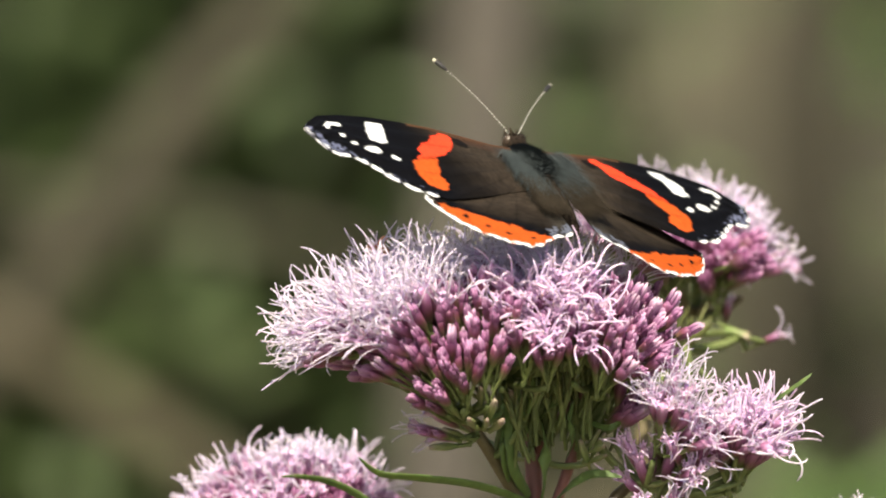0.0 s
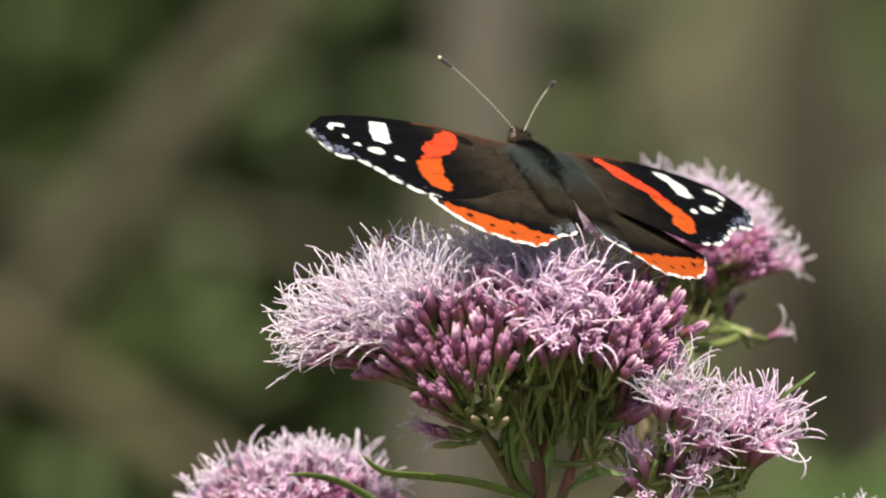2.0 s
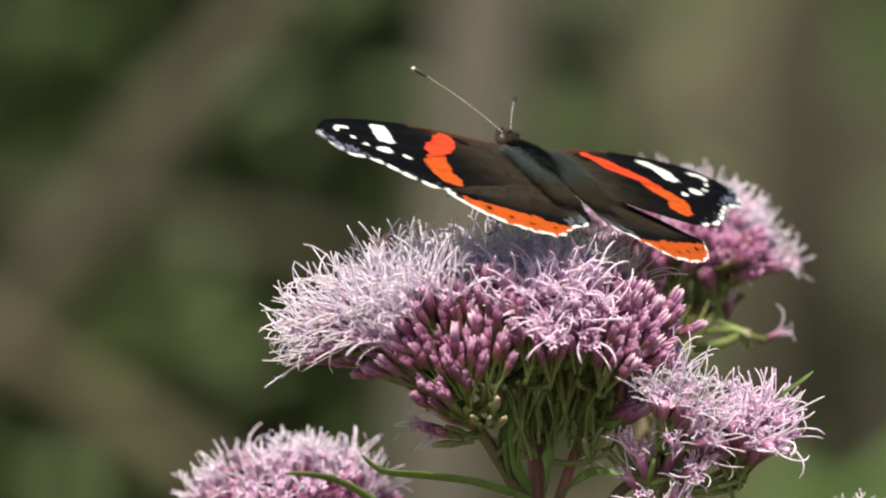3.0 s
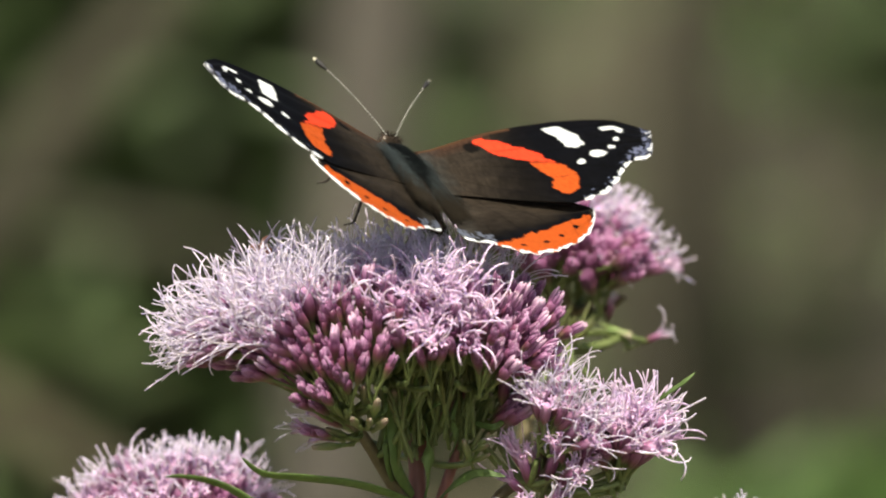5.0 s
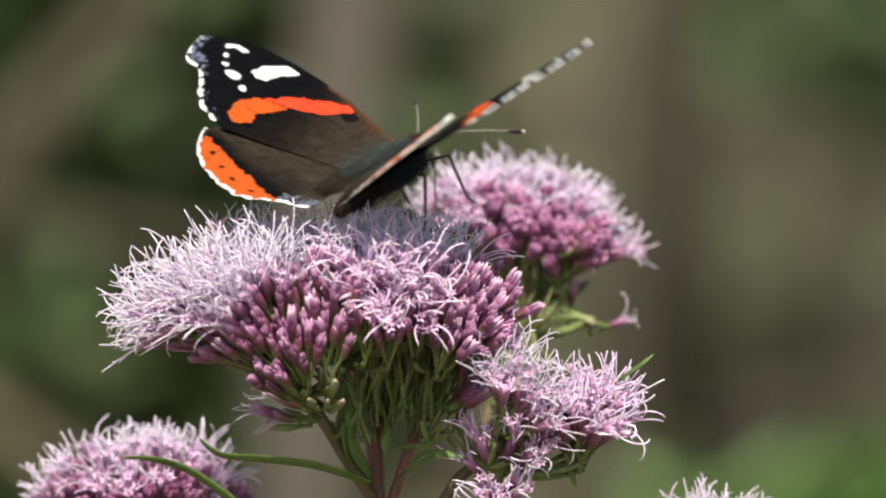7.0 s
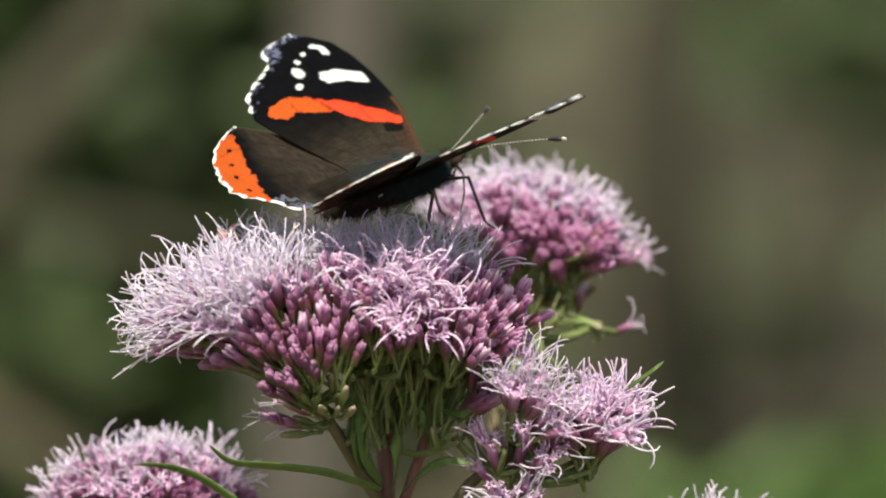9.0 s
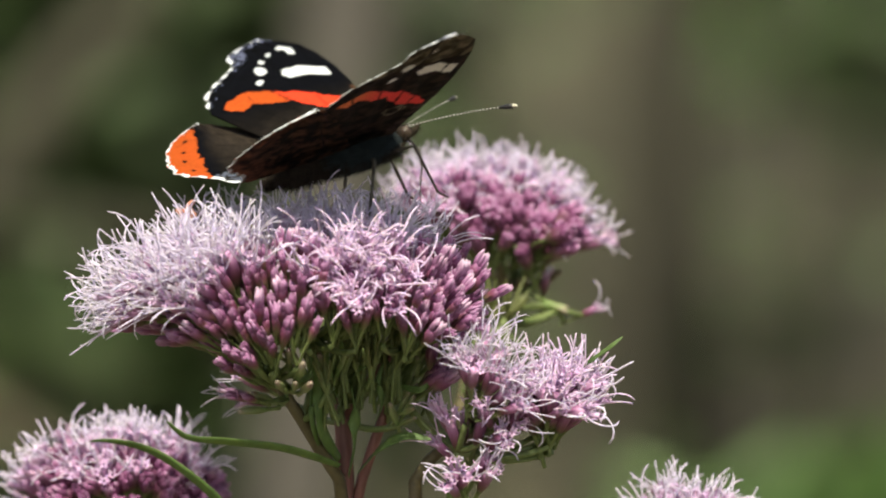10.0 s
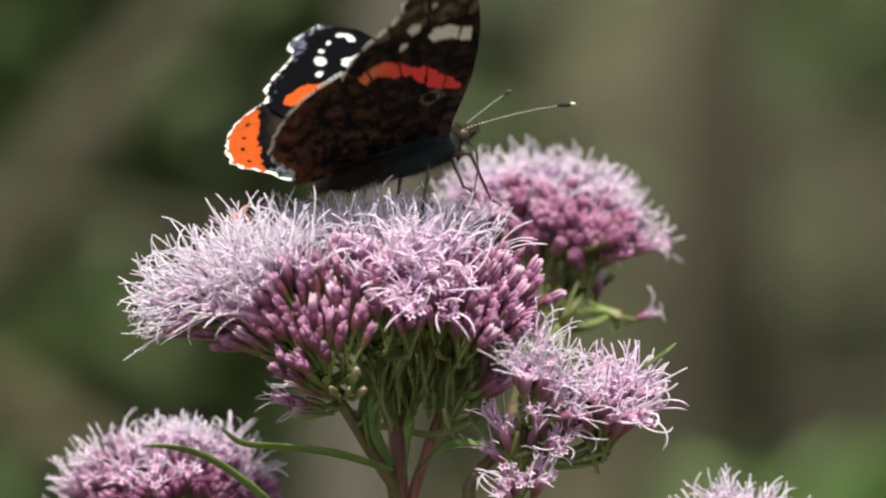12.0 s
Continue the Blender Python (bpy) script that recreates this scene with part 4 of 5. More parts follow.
def fore_under(u, v):
    uu, vv = u + wob(u, v, 12, 5), v + wob(v, u, 12, 5)
    n = noise.noise((u / 22, v / 22, 4)) + 0.5 * noise.noise((u / 8, v / 8, 4))
    vein = abs(math.sin(math.atan2(u - 10, v + 40) * 17)) < 0.13
    if vein and v > 60:
        return (0.016, 0.011, 0.009)
    if poly_in(uu, vv, BAR):
        return (0.80, 0.77, 0.70)
    for a, b, r in ((-17, 331.5, 14), (-36, 295, 9), (21, 377, 6)):
        if (uu - a) ** 2 + (vv - b) ** 2 < r * r:
            return (0.72, 0.70, 0.65)
    if v > 262:
        gap = min(abs(edge(FORE_REAR, v + k) - u) + abs(k) * 0.6 for k in range(-12, 13, 3))
        if fringe(u, v, gap, (v + u) * 0.75) and u < 40:
            return (0.6, 0.58, 0.55)
    if poly_in(uu, vv - 7, BAND) and poly_in(uu, vv + 7, BAND):
        return blend((0.85, 0.075, 0.065), (0.75, 0.20, 0.08), (-u - 40) / 60)
    if abs(math.hypot((u - 22) / 1.2, v - 128) - 15) < 4 + 4 * n:
        return blend((0.05, 0.04, 0.03), (0.17, 0.145, 0.10), n + 0.5)
    if v > 330:
        return blend((0.035, 0.028, 0.016), (0.16, 0.13, 0.085), n * 1.4 + 0.3)
    base = blend((0.008, 0.006, 0.006), (0.036, 0.023, 0.017), n * 1.3 + 0.35)
    if u > edge(FORE_FRONT, v) - 26 and v < 150:
        base = blend(base, (0.07, 0.045, 0.04), 0.5 + n)
    return base


def hind_under(u, v):
    n = noise.noise((u / 26, v / 26, 9)) + 0.6 * noise.noise((u / 10, v / 10, 9)) + 0.4 * noise.noise((u / 5, v / 5, 9))
    gap = min(abs(u - edge(HIND_REAR, v + k)) + abs(k) * 0.8 for k in range(-12, 13, 3))
    if v > 20 and fringe(u, v, gap, v - u * 0.5):
        return (0.5, 0.48, 0.44)
    c = blend((0.006, 0.005, 0.005), (0.070, 0.036, 0.021), n * 1.25 + 0.28)
    if abs(math.sin(math.atan2(v - 10, -u + 20) * 15)) < 0.10:
        c = blend(c, (0.008, 0.006, 0.005), 0.7)
    if gap < 75:
        c = blend(c, (0.15, 0.055, 0.026), (1 - gap / 75) * 0.8 * (0.6 + n))
    return c


def wing_material(name):
    m, nt, b = material(name, 0.7)
    a = nt.nodes.new("ShaderNodeVertexColor")
    a.layer_name = "scales"
    v = coords(nt, (1, 0.3, 1))
    grain = ramp(nt, [(0.3, (0.72,) * 3), (0.7, (1.0,) * 3)], noise_of(nt, v, 6500, 2))
    nt.links.new(mix(nt, "MULTIPLY", 0.8, a.outputs["Color"], grain), b.inputs["Base Color"])
    b.inputs["Specular IOR Level"].default_value = 0.03
    bump(nt, b, noise_of(nt, v, 3500, 2), 0.25, 0.00005)
    return m


WING_SKIN = wing_material("wing_scales")


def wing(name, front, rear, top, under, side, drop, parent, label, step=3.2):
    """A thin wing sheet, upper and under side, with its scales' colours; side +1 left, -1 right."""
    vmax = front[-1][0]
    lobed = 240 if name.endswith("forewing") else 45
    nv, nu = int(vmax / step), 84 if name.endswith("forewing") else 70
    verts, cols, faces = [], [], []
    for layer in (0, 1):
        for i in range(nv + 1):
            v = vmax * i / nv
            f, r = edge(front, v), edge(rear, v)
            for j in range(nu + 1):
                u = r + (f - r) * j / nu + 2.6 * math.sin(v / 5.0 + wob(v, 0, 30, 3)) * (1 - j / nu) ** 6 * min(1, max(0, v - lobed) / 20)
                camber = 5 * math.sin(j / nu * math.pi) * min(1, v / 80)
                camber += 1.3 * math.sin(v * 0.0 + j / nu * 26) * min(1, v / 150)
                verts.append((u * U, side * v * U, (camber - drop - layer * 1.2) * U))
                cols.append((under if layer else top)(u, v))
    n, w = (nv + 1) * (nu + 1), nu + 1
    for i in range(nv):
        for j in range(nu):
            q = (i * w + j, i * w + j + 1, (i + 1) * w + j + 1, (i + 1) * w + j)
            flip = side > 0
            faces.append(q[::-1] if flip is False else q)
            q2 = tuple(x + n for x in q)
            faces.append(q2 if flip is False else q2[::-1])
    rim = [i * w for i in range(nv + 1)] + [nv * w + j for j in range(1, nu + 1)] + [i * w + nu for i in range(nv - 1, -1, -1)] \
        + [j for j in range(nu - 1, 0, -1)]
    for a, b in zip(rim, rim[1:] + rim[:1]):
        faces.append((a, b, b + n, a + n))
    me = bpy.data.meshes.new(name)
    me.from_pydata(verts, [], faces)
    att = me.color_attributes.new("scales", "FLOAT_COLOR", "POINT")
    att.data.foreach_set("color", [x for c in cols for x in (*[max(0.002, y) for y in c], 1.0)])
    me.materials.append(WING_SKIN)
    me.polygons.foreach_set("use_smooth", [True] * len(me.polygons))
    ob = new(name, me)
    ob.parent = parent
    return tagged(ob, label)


FUR = mottled("body_fur", (0.036, 0.045, 0.047), (0.055, 0.066, 0.069), 900, 0.95, 0.6, 0.0001)
HAIR = mottled("brown_hair", (0.026, 0.0195, 0.0135), (0.042, 0.033, 0.0225), 700, 0.95)
DARK_HAIR = mottled("dark_hair", (0.018, 0.013, 0.010), (0.036, 0.026, 0.019), 700, 0.95)
EYE_SKIN = mottled("eye_skin", (0.04, 0.025, 0.015), (0.09, 0.06, 0.04), 2500, 0.25)
FEELER = mottled("feeler_skin", (0.45, 0.43, 0.38), (0.7, 0.68, 0.62), 3600, 0.6)
CLUB = mottled("feeler_club", (0.010, 0.010, 0.010), (0.025, 0.02, 0.02), 1500, 0.5)
CREAM = mottled("feeler_tip", (0.6, 0.55, 0.42), (0.8, 0.75, 0.6), 1500, 0.6)
for m in (FUR, HAIR, DARK_HAIR):
    m.node_tree.nodes["Principled BSDF"].inputs["Specular IOR Level"].default_value = 0.1
LEG = mottled("leg_skin", (0.04, 0.032, 0.025), (0.17, 0.14, 0.11), 1200, 0.6)


def furry(bm, centre, radii, count, length, rng, mat, back=0.6):
    """Short hairs all over an ellipsoid, combed towards the tail."""
    for _ in range(count):
        e = Vector([rng.gauss(0, 1) for _ in range(3)]).normalized()
        p = Vector([c + x * r for c, x, r in zip(centre, e, radii)])
        d = (Vector((e.x / radii[0], e.y / radii[1], e.z / radii[2])).normalized() + Vector((-back, 0, 0)) +
             Vector([rng.uniform(-0.3, 0.3) for _ in range(3)])).normalized()
        s = d.orthogonal().normalized() * 0.6
        q = p + d * length * rng.uniform(0.6, 1.2)
        f = bm.faces.new([bm.verts.new(x * U) for x in (p - s, p + s, q)])
        f.material_index = mat


def egg(bm, centre, radii, mat=0, n=16):
    r = bmesh.ops.create_uvsphere(bm, u_segments=n, v_segments=n // 2 + 2, radius=1.0)
    for v in r["verts"]:
        v.co = Vector([(c + x * k) * U for c, x, k in zip(centre, v.co, radii)])
        for f in v.link_faces:
            f.material_index = mat


def butterfly():
    rng = random.Random(3)
    ob = thing("butterfly", spot(-4.8, 11.2, -2), "dark butterfly with orange-red bands and white wing spots", "butterfly")
    bm = bmesh.new()
    egg(bm, (2, 0, -13), (84, 38, 26))
    furry(bm, (2, 0, -13), (84, 38, 26), 6000, 26, rng, 0, 1.8)
    part("thorax", bm, FUR, ob, "blue-grey furry thorax")
    bm = bmesh.new()
    prof = [(-25, 22), (-60, 24), (-95, 23), (-130, 20), (-165, 15), (-190, 8), (-198, 3)]
    tube(bm, [Vector((x, 0, -13 + (x + 30) * 0.05)) * U for x, r in prof], [r * U for x, r in prof], 14)
    for k in range(7):
        furry(bm, (-45 - k * 22, 0, -14 - k * 1.1), (14, 24 - k * 2.4, 23 - k * 2.3), 360, 17, rng, 0, 1.8)
    part("abdomen", bm, DARK_HAIR, ob, "dark brown hairy abdomen")
    bm = bmesh.new()
    egg(bm, (86, 0, -6), (17, 19, 17))
    furry(bm, (86, 0, -6), (17, 19, 17), 260, 12, rng, 0, 0.2)
    head = part("head", bm, DARK_HAIR, ob)
    feelers = []
    for s in (1, -1):
        bm = bmesh.new()
        egg(bm, (91, s * 14, -4), (11, 9, 12))
        part("eye", bm, EYE_SKIN, head)
        bm = bmesh.new()
        tube(bm, [Vector(p) * U for p in ((96, s * 5, -14), (112, s * 6, -8), (126, s * 5, 4))], [4.5 * U, 5 * U, 1.5 * U], 7)
        furry(bm, (108, s * 5, -9), (14, 5, 6), 40, 8, rng, 0, -0.6)
        part("palp", bm, HAIR, head)
        # feeler: ringed shaft, dark club, pale tip, built along its own x
        size = 204 if s > 0 else 215
        line = bend(Vector((0, 0, 0)), Vector((size, 0, 0)), Vector((0, s * -5, 4)), 30)
        bm = bmesh.new()
        for i in range(26):
            tube(bm, [line[i] * U, line[i].lerp(line[i + 1], 0.55) * U], 1.1 * U, 6)
            tube(bm, [line[i].lerp(line[i + 1], 0.5) * U, line[i + 1] * U], 1.2 * U, 6, 1)
        feeler = part("feeler", bm, [CLUB, FEELER], ob, "thin ringed black and white feeler")
        bm = bmesh.new()
        tube(bm, [p * U for p in line[25:30]], [1.8 * U, 3.4 * U, 4.6 * U, 4.8 * U, 4.2 * U], 8)
        tube(bm, [line[29] * U, line[30] * U], [4.2 * U, 2.2 * U], 8, 1)
        part("club", bm, [CLUB, CREAM], feeler, "black club with a cream tip")
        feelers.append((s, feeler))
    bm = bmesh.new()
    tube(bm, [Vector(p) * U for p in ((98, 0, -18), (112, 0, -42), (108, 0, -75), (92, 0, -112), (88, 0, -128))], [2.2 * U, 2 * U, 1.8 * U, 1.6 * U, 1.2 * U], 6)
    part("proboscis", bm, LEG, head)
    for s in (1, -1):
        for x0, knee, foot in ((48, (78, 62, -28), (96, 66, -118)), (14, (-4, 62, -34), (-40, 60, -122))):
            bm = bmesh.new()
            pts = [Vector((x0, s * 12, -30)), Vector((knee[0], s * knee[1], knee[2])), Vector((foot[0], s * foot[1], foot[2])),
                   Vector((foot[0] + 16, s * (foot[1] + 4), foot[2] - 16))]
            tube(bm, [p * U for p in pts], [4.4 * U, 3.4 * U, 2.6 * U, 1.5 * U], 7)
            part("leg", bm, LEG, ob)
    # drooping hair under the body
    bm = bmesh.new()
    for _ in range(2600):
        x = rng.uniform(-150, 80)
        p = Vector((x, rng.uniform(-34, 34), rng.uniform(-34, -18)))
        d = Vector((rng.uniform(-0.9, -0.1), rng.uniform(-0.4, 0.4), -1)).normalized()
        side = d.cross(Vector((0.3, 1, 0))).normalized() * 0.55
        bm.faces.new([bm.verts.new(q * U) for q in (p - side, p + side, p + d * rng.uniform(12, 28))])
    part("belly_hair", bm, DARK_HAIR, ob, "dark brown hair under the body")
    # long soft hair over the wing roots
    bm = bmesh.new()
    for _ in range(5200):
        x = rng.uniform(-165, 30)
        y = rng.uniform(2, 62)
        p = Vector((x, rng.choice((1, -1)) * y, rng.uniform(0, 10) + y * 0.16))
        d = Vector((-1, (1 if p.y > 0 else -1) * rng.uniform(0.0, 0.8), rng.uniform(-0.05, 0.16))).normalized()
        side = d.cross(Vector((0, 0, 1))).normalized() * 0.5
        f = bm.faces.new([bm.verts.new(q * U) for q in (p - side, p + side, p + d * rng.uniform(22, 48))])
        f.material_index = 1 if x > rng.uniform(-120, -40) else 0
    part("root_hair", bm, [HAIR, FUR], ob, "soft blue-grey and brown hair at the wing roots")
    wings = []
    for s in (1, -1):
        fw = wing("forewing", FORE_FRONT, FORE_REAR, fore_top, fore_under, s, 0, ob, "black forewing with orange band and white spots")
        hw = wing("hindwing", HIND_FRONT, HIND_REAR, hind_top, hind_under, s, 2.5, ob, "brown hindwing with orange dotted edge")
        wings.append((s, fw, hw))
    return ob, wings, feelers


INSECT, INSECT_WINGS, FEELERS = butterfly()


# ---- ground and what grows behind ----
SOIL = mottled("soil_and_litter", (0.05, 0.045, 0.025), (0.14, 0.12, 0.07), 3, 0.9, 0.6, 0.02)
DRY = mottled("dry_stalk", (0.050, 0.045, 0.027), (0.086, 0.076, 0.050), 8, 0.8, 0.4, 0.002, (1, 1, 0.2), spread=0.4)
TAN = mottled("tan_stalk", (0.084, 0.070, 0.041), (0.128, 0.108, 0.069), 8, 0.8, 0.4, 0.002, (1, 1, 0.2))
BARK = mottled("grey_bark", (0.085, 0.075, 0.063), (0.135, 0.119, 0.102), 14, 0.9, 0.6, 0.004, (1, 1, 0.3))
SHRUB = mottled("shrub_leaf", (0.042, 0.069, 0.020), (0.092, 0.138, 0.043), 5, 0.55, 0.3, 0.001)
FRESH = mottled("fresh_leaf", (0.09, 0.17, 0.04), (0.15, 0.25, 0.065), 9, 0.5, 0.3, 0.001)
BANK = mottled("far_growth", (0.017, 0.018, 0.009), (0.106, 0.093, 0.059), 6.5, 0.9, 0.6, 0.05)


def ground():
    bm = bmesh.new()
    n, far = 40, 300.0
    grid = [[None] * (n + 1) for _ in range(n + 1)]
    for i in range(n + 1):
        for j in range(n + 1):
            x, y = [(abs(q) ** 3) * (1 if q > 0 else -1) * far for q in (2 * i / n - 1, 2 * j / n - 1)]
            grid[i][j] = bm.verts.new((x, y, 0.03 * noise.noise((x, y, 0)) if max(abs(x), abs(y)) < 30 and max(abs(x), abs(y)) > 0.6 else 0.0))
    for i in range(n):
        for j in range(n):
            bm.faces.new((grid[i][j], grid[i + 1][j], grid[i + 1][j + 1], grid[i][j + 1]))
    return tagged(part("ground", bm, SOIL, None), "brown soil with leaf litter", "ground", kind="structure")


def back(a, b, y):
    """A place y metres behind the flower that shows a mm right and b mm up of the flower's plane."""
    d = Vector((0, 0, 1.2)) + (Vector((a, 0, 0)) + ABOVE * b) * MM - EYE
    return EYE + d * ((y - EYE.y) / d.y)


def bank():
    """The overgrown slope that closes the view."""
    bm = bmesh.new()
    nx, nz = 60, 30
    g = [[bm.verts.new((-6 + 12 * i / nx, 7.0 + 1.5 * (j / nz) + 0.5 * noise.noise((i * 0.31, j * 0.31, 2)), -0.05 + 3.2 * j / nz))
          for j in range(nz + 1)] for i in range(nx + 1)]
    for i in range(nx):
        for j in range(nz):
            bm.faces.new((g[i][j], g[i + 1][j], g[i + 1][j + 1], g[i][j + 1]))
    return tagged(part("bank", bm, BANK, None), "overgrown brown-green slope in the distance", "backdrop", kind="structure")


def stalk(name, a, b, r, mat, label, lean=0.0):
    """A dry stalk from the ground through a and b, with knots."""
    a, b = Vector(a), Vector(b)
    if a.z > b.z:
        a, b = b, a
    d = (b - a) / max(b.z - a.z, 0.02)
    foot = a - d * a.z if d.length < 3.5 else Vector((a.x - d.x / d.length * 0.2, a.y, 0))
    ob = thing(name, foot, label, "dry stalk", "dry stalks")
    top = b + (b - a) * 0.5
    pts = [foot + Vector((0, 0, -0.05))] + [a.lerp(top, k / 8) for k in range(9)]
    bm = bmesh.new()
    tube(bm, [p - foot for p in pts], [r * (1.15 if k % 3 == 0 else 1.0) * (1 - 0.03 * k) for k in range(10)], 10)
    part("stem", bm, mat, ob)
    for k in (3, 6):
        p = pts[k]
        leaf_part(ob, foot, [p, p + Vector((0.03, 0, 0.05)), p + Vector((0.08, -0.01, 0.02)), p + Vector((0.10, -0.01, -0.06))], r * 0.5, mat=mat, name="dry_leaf")
    return ob


def shrub(name, centre, size, count, leaf, mat, label, seed, trunk=0.006):
    """A leafy shrub: a few stems from the ground and many leaves."""
    rng = random.Random(seed)
    c = Vector(centre)
    ob = thing(name, (c.x, c.y, 0), label, "shrub", "shrubs behind")
    bm = bmesh.new()
    for k in range(5):
        p = Vector((rng.uniform(-1, 1) * size[0] * 0.7, rng.uniform(-1, 1) * size[1] * 0.7, c.z + rng.uniform(-0.2, 0.8) * size[2]))
        tube(bm, bend(Vector((p.x * 0.1, p.y * 0.1, -0.05)), p, Vector((p.x, p.y, 0)) * 0.15, 6), [trunk * (1 - 0.12 * i) for i in range(7)], 7)
    part("branch", bm, BARK, ob)
    bm = bmesh.new()
    for k in range(count):
        e = Vector([rng.gauss(0, 0.5) for _ in range(3)])
        p = Vector((e.x * size[0], e.y * size[1], c.z + e.z * size[2]))
        d = Vector([rng.uniform(-1, 1), rng.uniform(-1, 1), rng.uniform(-0.6, 0.5)]).normalized()
        s = d.cross(Vector((rng.uniform(-0.4, 0.4), rng.uniform(-0.4, 0.4), 1))).normalized()
        n = s.cross(d)
        L, w = leaf * rng.uniform(0.7, 1.3), leaf * rng.uniform(0.2, 0.32)
        vs = [bm.verts.new(q) for q in (p, p + d * L * 0.4 + s * w, p + d * L, p + d * L * 0.4 - s * w, p + d * L * 0.45 - n * w * 0.35)]
        for t in ((0, 1, 4), (1, 2, 4), (2, 3, 4), (3, 0, 4)):
            bm.faces.new([vs[i] for i in t])
    crown = part("crown", bm, mat, ob, smooth=False)
    tagged(crown, kind="stuff")
    return ob


ground()
bank()

stalk("dry_stalk", back(-43.3, -30.8, 4.2), back(-72.7, -11.0, 4.2), 0.013, TAN, "thick tan dry stalk leaning over")
stalk("dry_stalk", back(-56.9, 8.2, 4.6), back(-36.7, 32.4, 4.6), 0.022, DRY, "tan dry stalk leaning in the growth")
stalk("dry_stalk", back(-26.0, -0.7, 4.8), back(-65.0, 5.2, 4.8), 0.012, DRY, "thin dry stalk lying across")
stalk("sapling", back(-15.0, -33.7, 4.6), back(-8.4, 32.4, 4.6), 0.037, BARK, "grey-brown upright sapling stem")
stalk("dry_stalk", back(24.0, -33.7, 5), back(32.8, 32.4, 5), 0.032, DRY, "tall tan dry stalk in the growth")
stalk("dry_stalk", back(37.2, -33.7, 5.2), back(32.0, 32.4, 5.2), 0.026, DRY, "tall tan dry stalk in the growth")
shrub("shrub", back(-54.7, -13.2, 5.2), (0.30, 0.15, 0.22), 2600, 0.07, SHRUB, "dark green leafy shrub in shade", 61)
shrub("shrub", back(-34.8, 22.9, 5.2), (0.20, 0.12, 0.16), 1900, 0.07, SHRUB, "dark green leafy shrub in shade", 62)
shrub("shrub", back(60.5, 28.0, 5.2), (0.05, 0.1, 0.12), 120, 0.06, SHRUB, "dark green leafy shrub in shade", 63)
shrub("nettle", back(64.0, -36.2, 4.0), (0.13, 0.05, 0.018), 640, 0.05, FRESH, "fresh green low plant in sun", 64, 0.003)
shrub("shrub", back(45.0, 36.0, 5.6), (0.08, 0.05, 0.12), 110, 0.05, FRESH, "light green leafy shrub in sun", 66)
shrub("shrub", back(51.0, -10.0, 5.4), (0.10, 0.05, 0.16), 70, 0.06, SHRUB, "dark green leafy shrub in shade", 67)


# ---- what moves ----
SWAY_MAIN = [(0, -0.17, -0.64), (0.5, -1.41, -1.20), (1, 0.61, -0.90), (1.5, 1.33, -0.67), (2, 0.39, -0.42), (2.5, 0.24, -0.30), (3, 0.94,
    -0.30), (3.2, -0.51, -0.00), (4.8, -0.07, -0.15), (5, -0.34, -0.60), (5.5, 0.00, -0.00), (6, -1.78, 0.45), (6.5, -0.17, 1.76), (7,
    -2.80, 1.91), (7.2, -2.13, 1.54), (8.8, -0.88, 0.88), (9, -0.79, 0.98), (9.5, -0.26, 3.04), (10, -6.53, 4.20), (10.5, -7.34, 4.24), (11,
    -7.46, 2.40), (11.5, -3.17, 2.48), (12, -7.12, 3.49)]
SWAY_REAR = [(0, -0.21, -0.46), (0.5, -1.64, -0.79), (1, 0.32, -0.57), (1.5, 0.92, -0.46), (2, 0.12, -0.12), (2.5, 0.01, -0.12), (3, 0.75,
    -0.12), (3.2, -0.51, -0.00), (4.8, -0.07, -0.15), (5, -0.45, -0.46), (5.5, 0.00, -0.00), (6, -1.66, 0.33), (6.5, 0.09, 1.35), (7, -2.32,
    1.46), (7.2, -2.13, 1.54), (8.8, -0.88, 0.88), (9, -0.71, 0.79), (9.5, 0.38, 2.14), (10, -5.59, 3.04), (10.5, -6.29, 3.15), (11, -7.09,
    1.80), (11.5, -2.72, 1.91), (12, -6.29, 2.36)]
SWAY_LOW = [(0, -0.21, -0.56), (0.5, -1.41, -1.12), (1, 0.43, -0.79), (1.5, 1.15, -0.56), (2, 0.24, -0.34), (2.5, 0.12, -0.22), (3, 0.75,
    -0.22), (3.2, -0.51, -0.00), (4.8, -0.07, -0.15), (5, -0.34, -0.56), (5.5, 0.00, -0.00), (6, -1.77, 0.45), (6.5, -0.24, 1.69), (7,
    -2.65, 1.80), (7.2, -2.13, 1.54), (8.8, -0.88, 0.88), (9, -0.71, 0.90), (9.5, -0.18, 2.93), (10, -6.26, 4.05), (10.5, -6.96, 4.05), (11,
    -7.08, 2.25), (11.5, -2.95, 2.37), (12, -6.86, 3.26)]
SWAY_LEFT = [(0, -0.32, -0.45), (0.5, -1.75, -1.12), (1, 0.10, -0.57), (1.5, 0.69, -0.45), (2, 0.01, -0.34), (2.5, -0.10, -0.23), (3, 0.52,
    -0.00), (3.2, -0.51, -0.00), (4.8, -0.07, -0.15), (5, -0.56, -0.68), (5.5, 0.00, -0.00), (6, -1.55, 0.11), (6.5, 0.21, 1.57), (7, -2.09,
    1.23), (7.2, -2.13, 1.54), (8.8, -0.88, 0.88), (9, -0.37, 0.68), (9.5, 0.61, 2.48), (10, -4.91, 2.82), (10.5, -5.50, 3.04), (11, -6.18,
    1.23), (11.5, -2.38, 2.03), (12, -5.84, 2.14)]
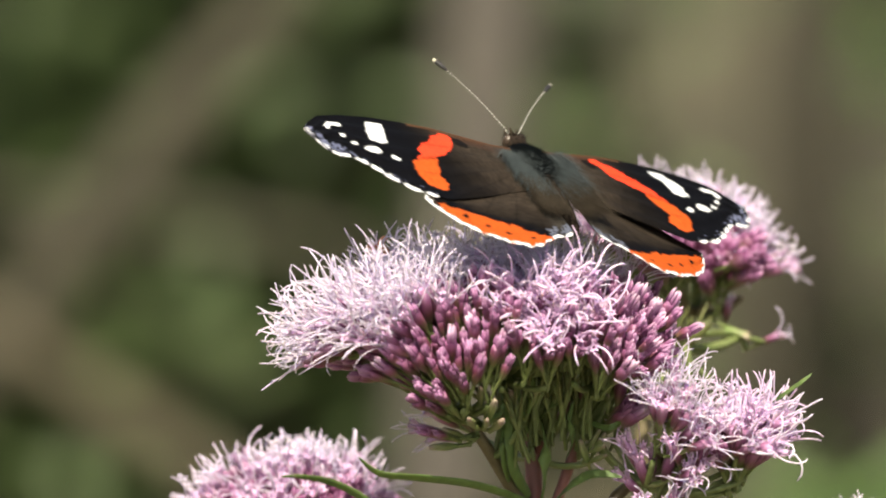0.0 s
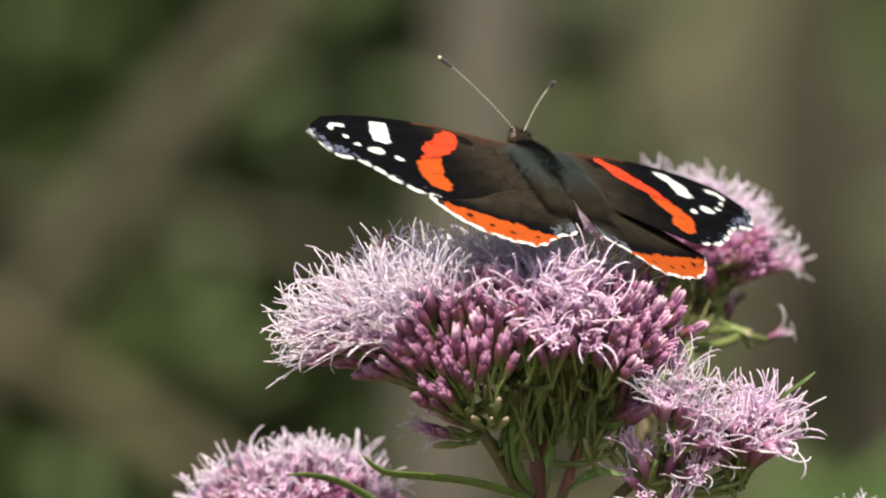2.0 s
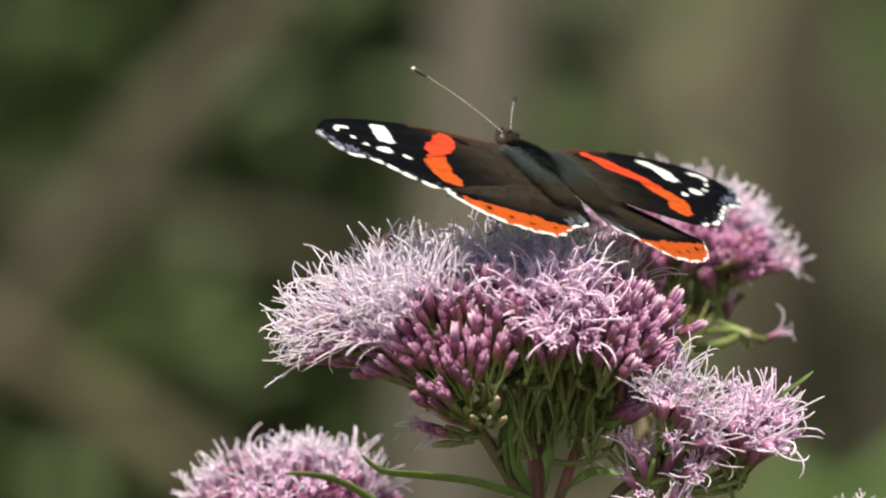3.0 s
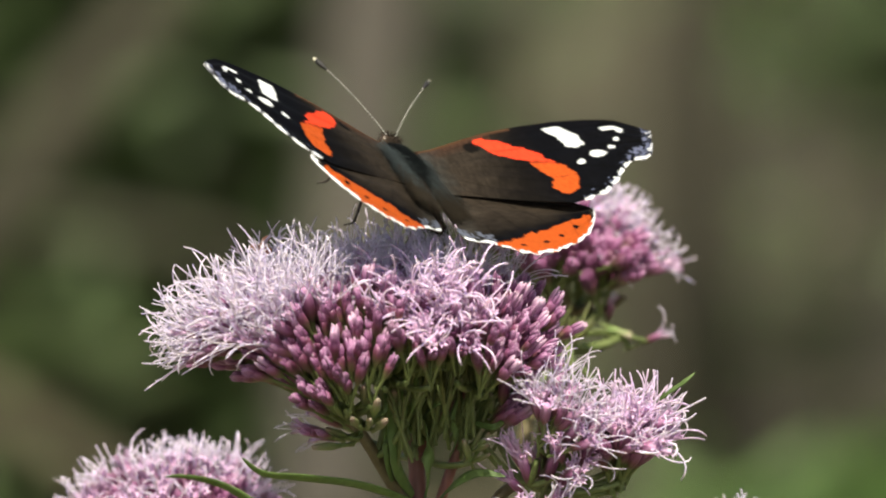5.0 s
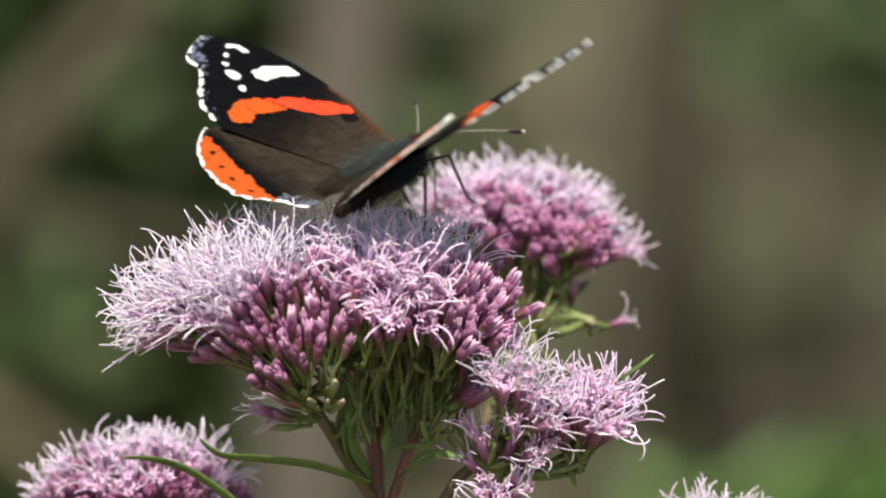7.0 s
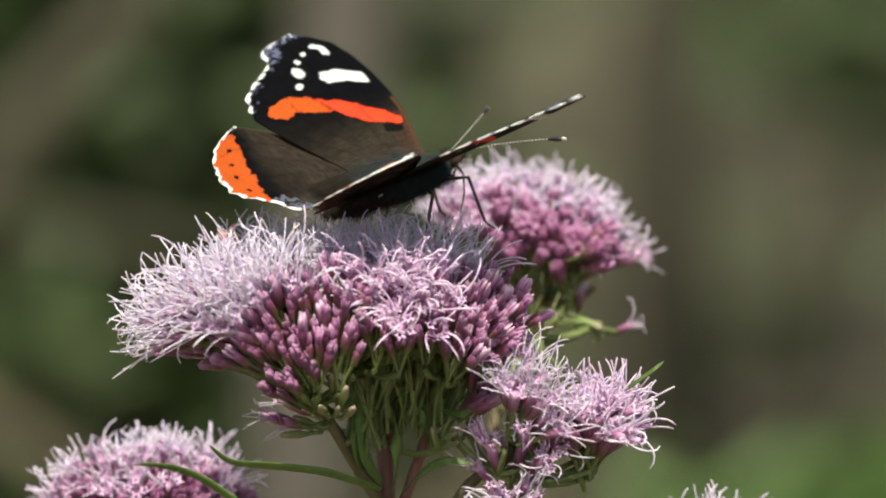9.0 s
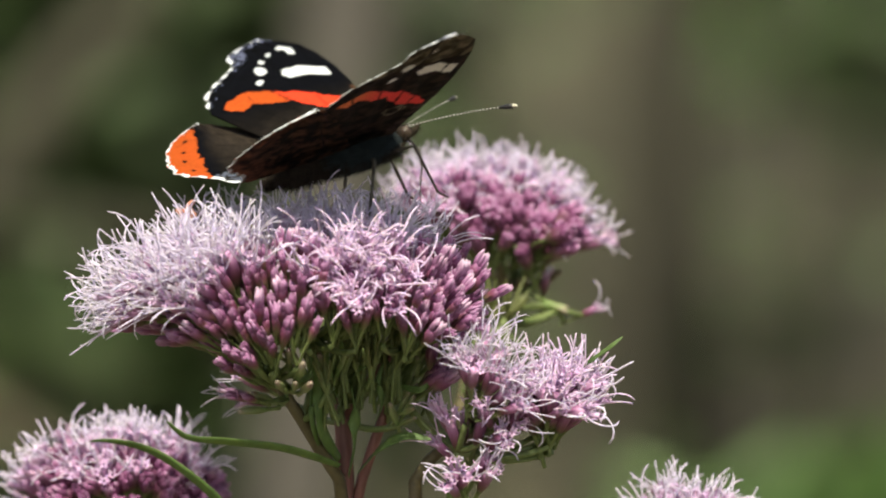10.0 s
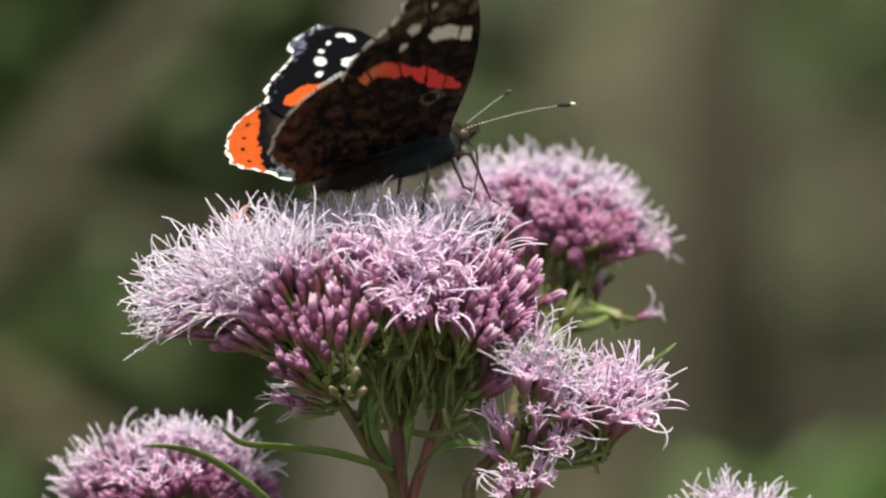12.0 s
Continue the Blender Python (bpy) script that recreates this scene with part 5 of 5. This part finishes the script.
SWAY_FAR = [(0, -0.33, -0.34), (0.5, -1.76, -0.45), (1, 0.20, -0.45), (1.5, 0.92, -0.23), (2, 0.12, -0.12), (2.5, 0.12, -0.12), (3, 0.74,
    -0.12), (3.2, -0.51, -0.00), (4.8, -0.07, -0.15), (5, -0.46, -0.34), (5.5, 0.00, -0.00), (6, -1.55, 0.45), (6.5, -0.14, 1.68), (7,
    -2.65, 1.80), (7.2, -2.13, 1.54), (8.8, -0.88, 0.88), (9, -0.60, 0.90), (9.5, -0.07, 2.82), (10, -6.15, 4.16), (10.5, -6.86, 3.94), (11,
    -6.98, 2.48), (11.5, -2.84, 2.36), (12, -6.86, 3.15)]
FLIGHT = [(0, -3.08, 10.83, 5.9, -24.1, 116.1),
          (0.5, -4.42, 10.24, 10.0, -24.7, 116.0),
          (1, -2.34, 10.59, 10.6, -24.9, 115.7),
          (1.5, -1.59, 10.83, 11.2, -25.2, 115.3),
          (2, -2.43, 11.14, 11.3, -25.1, 115.5),
          (2.5, -2.69, 11.42, 10.7, -24.6, 116.1),
          (3, -2.42, 11.36, 8.5, -21.8, 123.0),
          (3.2, -3.88, 11.39, 5.6, -19.7, 125.4),
          (4.8, -4.15, 11.06, 15.2, -22.0, 113.9),
          (5, -4.49, 10.68, 24.8, -23.4, 112.1),
          (5.5, -4.93, 11.49, 21.4, -21.8, 112.5),
          (5.8, -3.41, 11.96, 17.5, -21.5, 106.3),
          (6, -3.51, 11.15, 5.4, -14.4, 95.8),
          (6.5, 0.68, 11.79, 16.4, -7.9, 69.9),
          (6.8, 1.97, 11.33, -1.5, -5.2, 57.8),
          (7, -3.43, 11.81, -6.2, -16.4, 57.2),
          (7.2, -4.91, 11.13, -6.9, -7.8, 46.6),
          (8.8, -2.52, 11.50, -0.1, -16.9, 42.5),
          (9, -0.53, 10.20, 2.6, -13.2, 36.6),
          (9.5, -1.12, 13.14, -10.7, -12.0, 26.6),
          (10, -7.61, 13.65, -9.4, -12.7, 26.3),
          (10.5, -9.76, 14.27, 2.3, -26.1, 24.6),
          (11, -9.34, 11.13, 4.0, -22.3, 22.3),
          (11.5, -4.83, 11.11, 10.1, -22.0, 22.1),
          (12, -7.82, 13.51, 2.7, -13.8, 20.9)]
WINGS = [(0, 6.0, -10.5, 4.5, -15.9, -0.7, 2.7),
         (0.5, 1.7, -6.7, 0.5, -12.0, -0.5, 2.8),
         (1, 1.9, -5.9, 0.4, -11.2, -0.6, 2.8),
         (1.5, 1.6, -5.4, 0.1, -10.8, -0.5, 3.0),
         (2, -0.7, -6.2, -0.9, -11.7, -0.4, 2.9),
         (2.5, -2.8, -6.6, -3.0, -12.6, 0.8, 3.3),
         (3, 1.9, -4.3, 2.2, -11.2, 0.0, 2.4),
         (3.2, 4.5, -6.7, 4.7, -14.1, -0.4, 1.8),
         (4.8, 11.4, 18.9, 11.4, 13.3, -0.4, 2.5),
         (5, 3.5, 30.5, 2.3, 25.0, 0.2, 3.0),
         (5.5, 1.7, 28.0, 0.3, 22.9, -0.8, 2.3),
         (5.8, 12.2, 23.8, 9.3, 22.7, -5.0, -0.2),
         (6, 27.4, 16.6, 23.9, 19.6, -8.0, -1.7),
         (6.5, 15.4, 21.2, 13.6, 19.7, -2.3, -2.9),
         (6.8, 31.1, 13.3, 27.3, 15.5, -6.9, -2.7),
         (7, 29.5, 23.3, 27.6, 29.1, -2.0, -4.9),
         (7.2, 35.3, 43.4, 30.1, 43.3, -2.5, 1.2),
         (8.8, 23.4, 20.7, 22.4, 25.0, 3.5, -3.4),
         (9, 22.1, 23.3, 20.1, 27.4, 1.4, -6.2),
         (9.5, 28.3, 22.4, 22.5, 22.6, -0.6, -4.8),
         (10, 26.8, 21.4, 21.5, 21.5, 2.2, -1.2),
         (10.5, 18.9, 23.5, 14.9, 23.5, 1.7, 0.1),
         (11, 23.3, 16.6, 20.3, 16.5, 4.8, 2.9),
         (11.5, 17.3, 22.5, 13.8, 22.5, 5.1, 3.3),
         (12, 18.8, 51.2, 16.7, 51.3, 0.3, 2.2)]
FEELER_LEFT = [(0, 29, 15), (0.5, 31, 12), (1, 30, 12), (1.5, 30, 11), (2, 30, 11), (2.5, 30, 11), (3, 39, 12), (3.2, 35, 12), (5, 33, 6.5), (5.5, 31, 7.5), (5.8, 28, 8), (6, 22, 18), (6.5, 42, 16), (6.8, 33, 15), (7, 34, 0), (8.8, 30, 2), (9, 32, 3), (9.5, 39, 6), (10.5, 31, 2), (11, 33, 3), (11.5, 32, -1), (12, 43, 0)]
FEELER_RIGHT = [(0, -40, 4), (0.5, -39, 6), (1, -39, 6), (1.5, -39, 6), (2, -38, 6), (2.5, -39, 5), (3.2, -34, -4), (5, -33, 18), (5.5, -34, 17), (5.8, -40, 11), (6, -50, 9), (6.5, -29, 11), (6.8, -29, -6), (7, -23, -20), (8.8, -58, -2), (9, -59, 5), (9.5, -54, -3), (10.5, -43, -2), (11, -42, -1), (11.5, -42, 1), (12, -41, 6)]


def motions():
    for ob, rows in ((MAIN, SWAY_MAIN), (REAR.ob, SWAY_REAR), (LOW.ob, SWAY_LOW), (LEFT.ob, SWAY_LEFT), (FAR.ob, SWAY_FAR)):
        at = ob.location.copy()
        walk(ob, [(t, pose(at.x, at.y, at.z + b * MM, 0, math.degrees(a * MM / 1.2), 0)) for t, a, b in rows])
    walk(INSECT, [(t, Matrix.Translation(spot(a, b, -1)) @ pose(0, 0, 0, rx, ry, rz)) for t, a, b, rx, ry, rz in FLIGHT])
    # wing rows: seconds; forewing left, right; hindwing left, right; sweep of hindwings, of forewings
    for s, fw, hw in INSECT_WINGS:
        for ob, k, sweep in ((fw, 1, 6), (hw, 3, 5)):
            walk(ob, [(r[0], pose(0, s * 21 * U, 0, s * r[k if s > 0 else k + 1], 0, 0) @ pose(0, 0, 0, 0, 0, s * r[sweep])) for r in WINGS])
    for s, ob in FEELERS:
        walk(ob, [(t, pose(98 * U, s * 8 * U, 4 * U, 0, -up, turn)) for t, turn, up in (FEELER_LEFT if s > 0 else FEELER_RIGHT)])


motions()
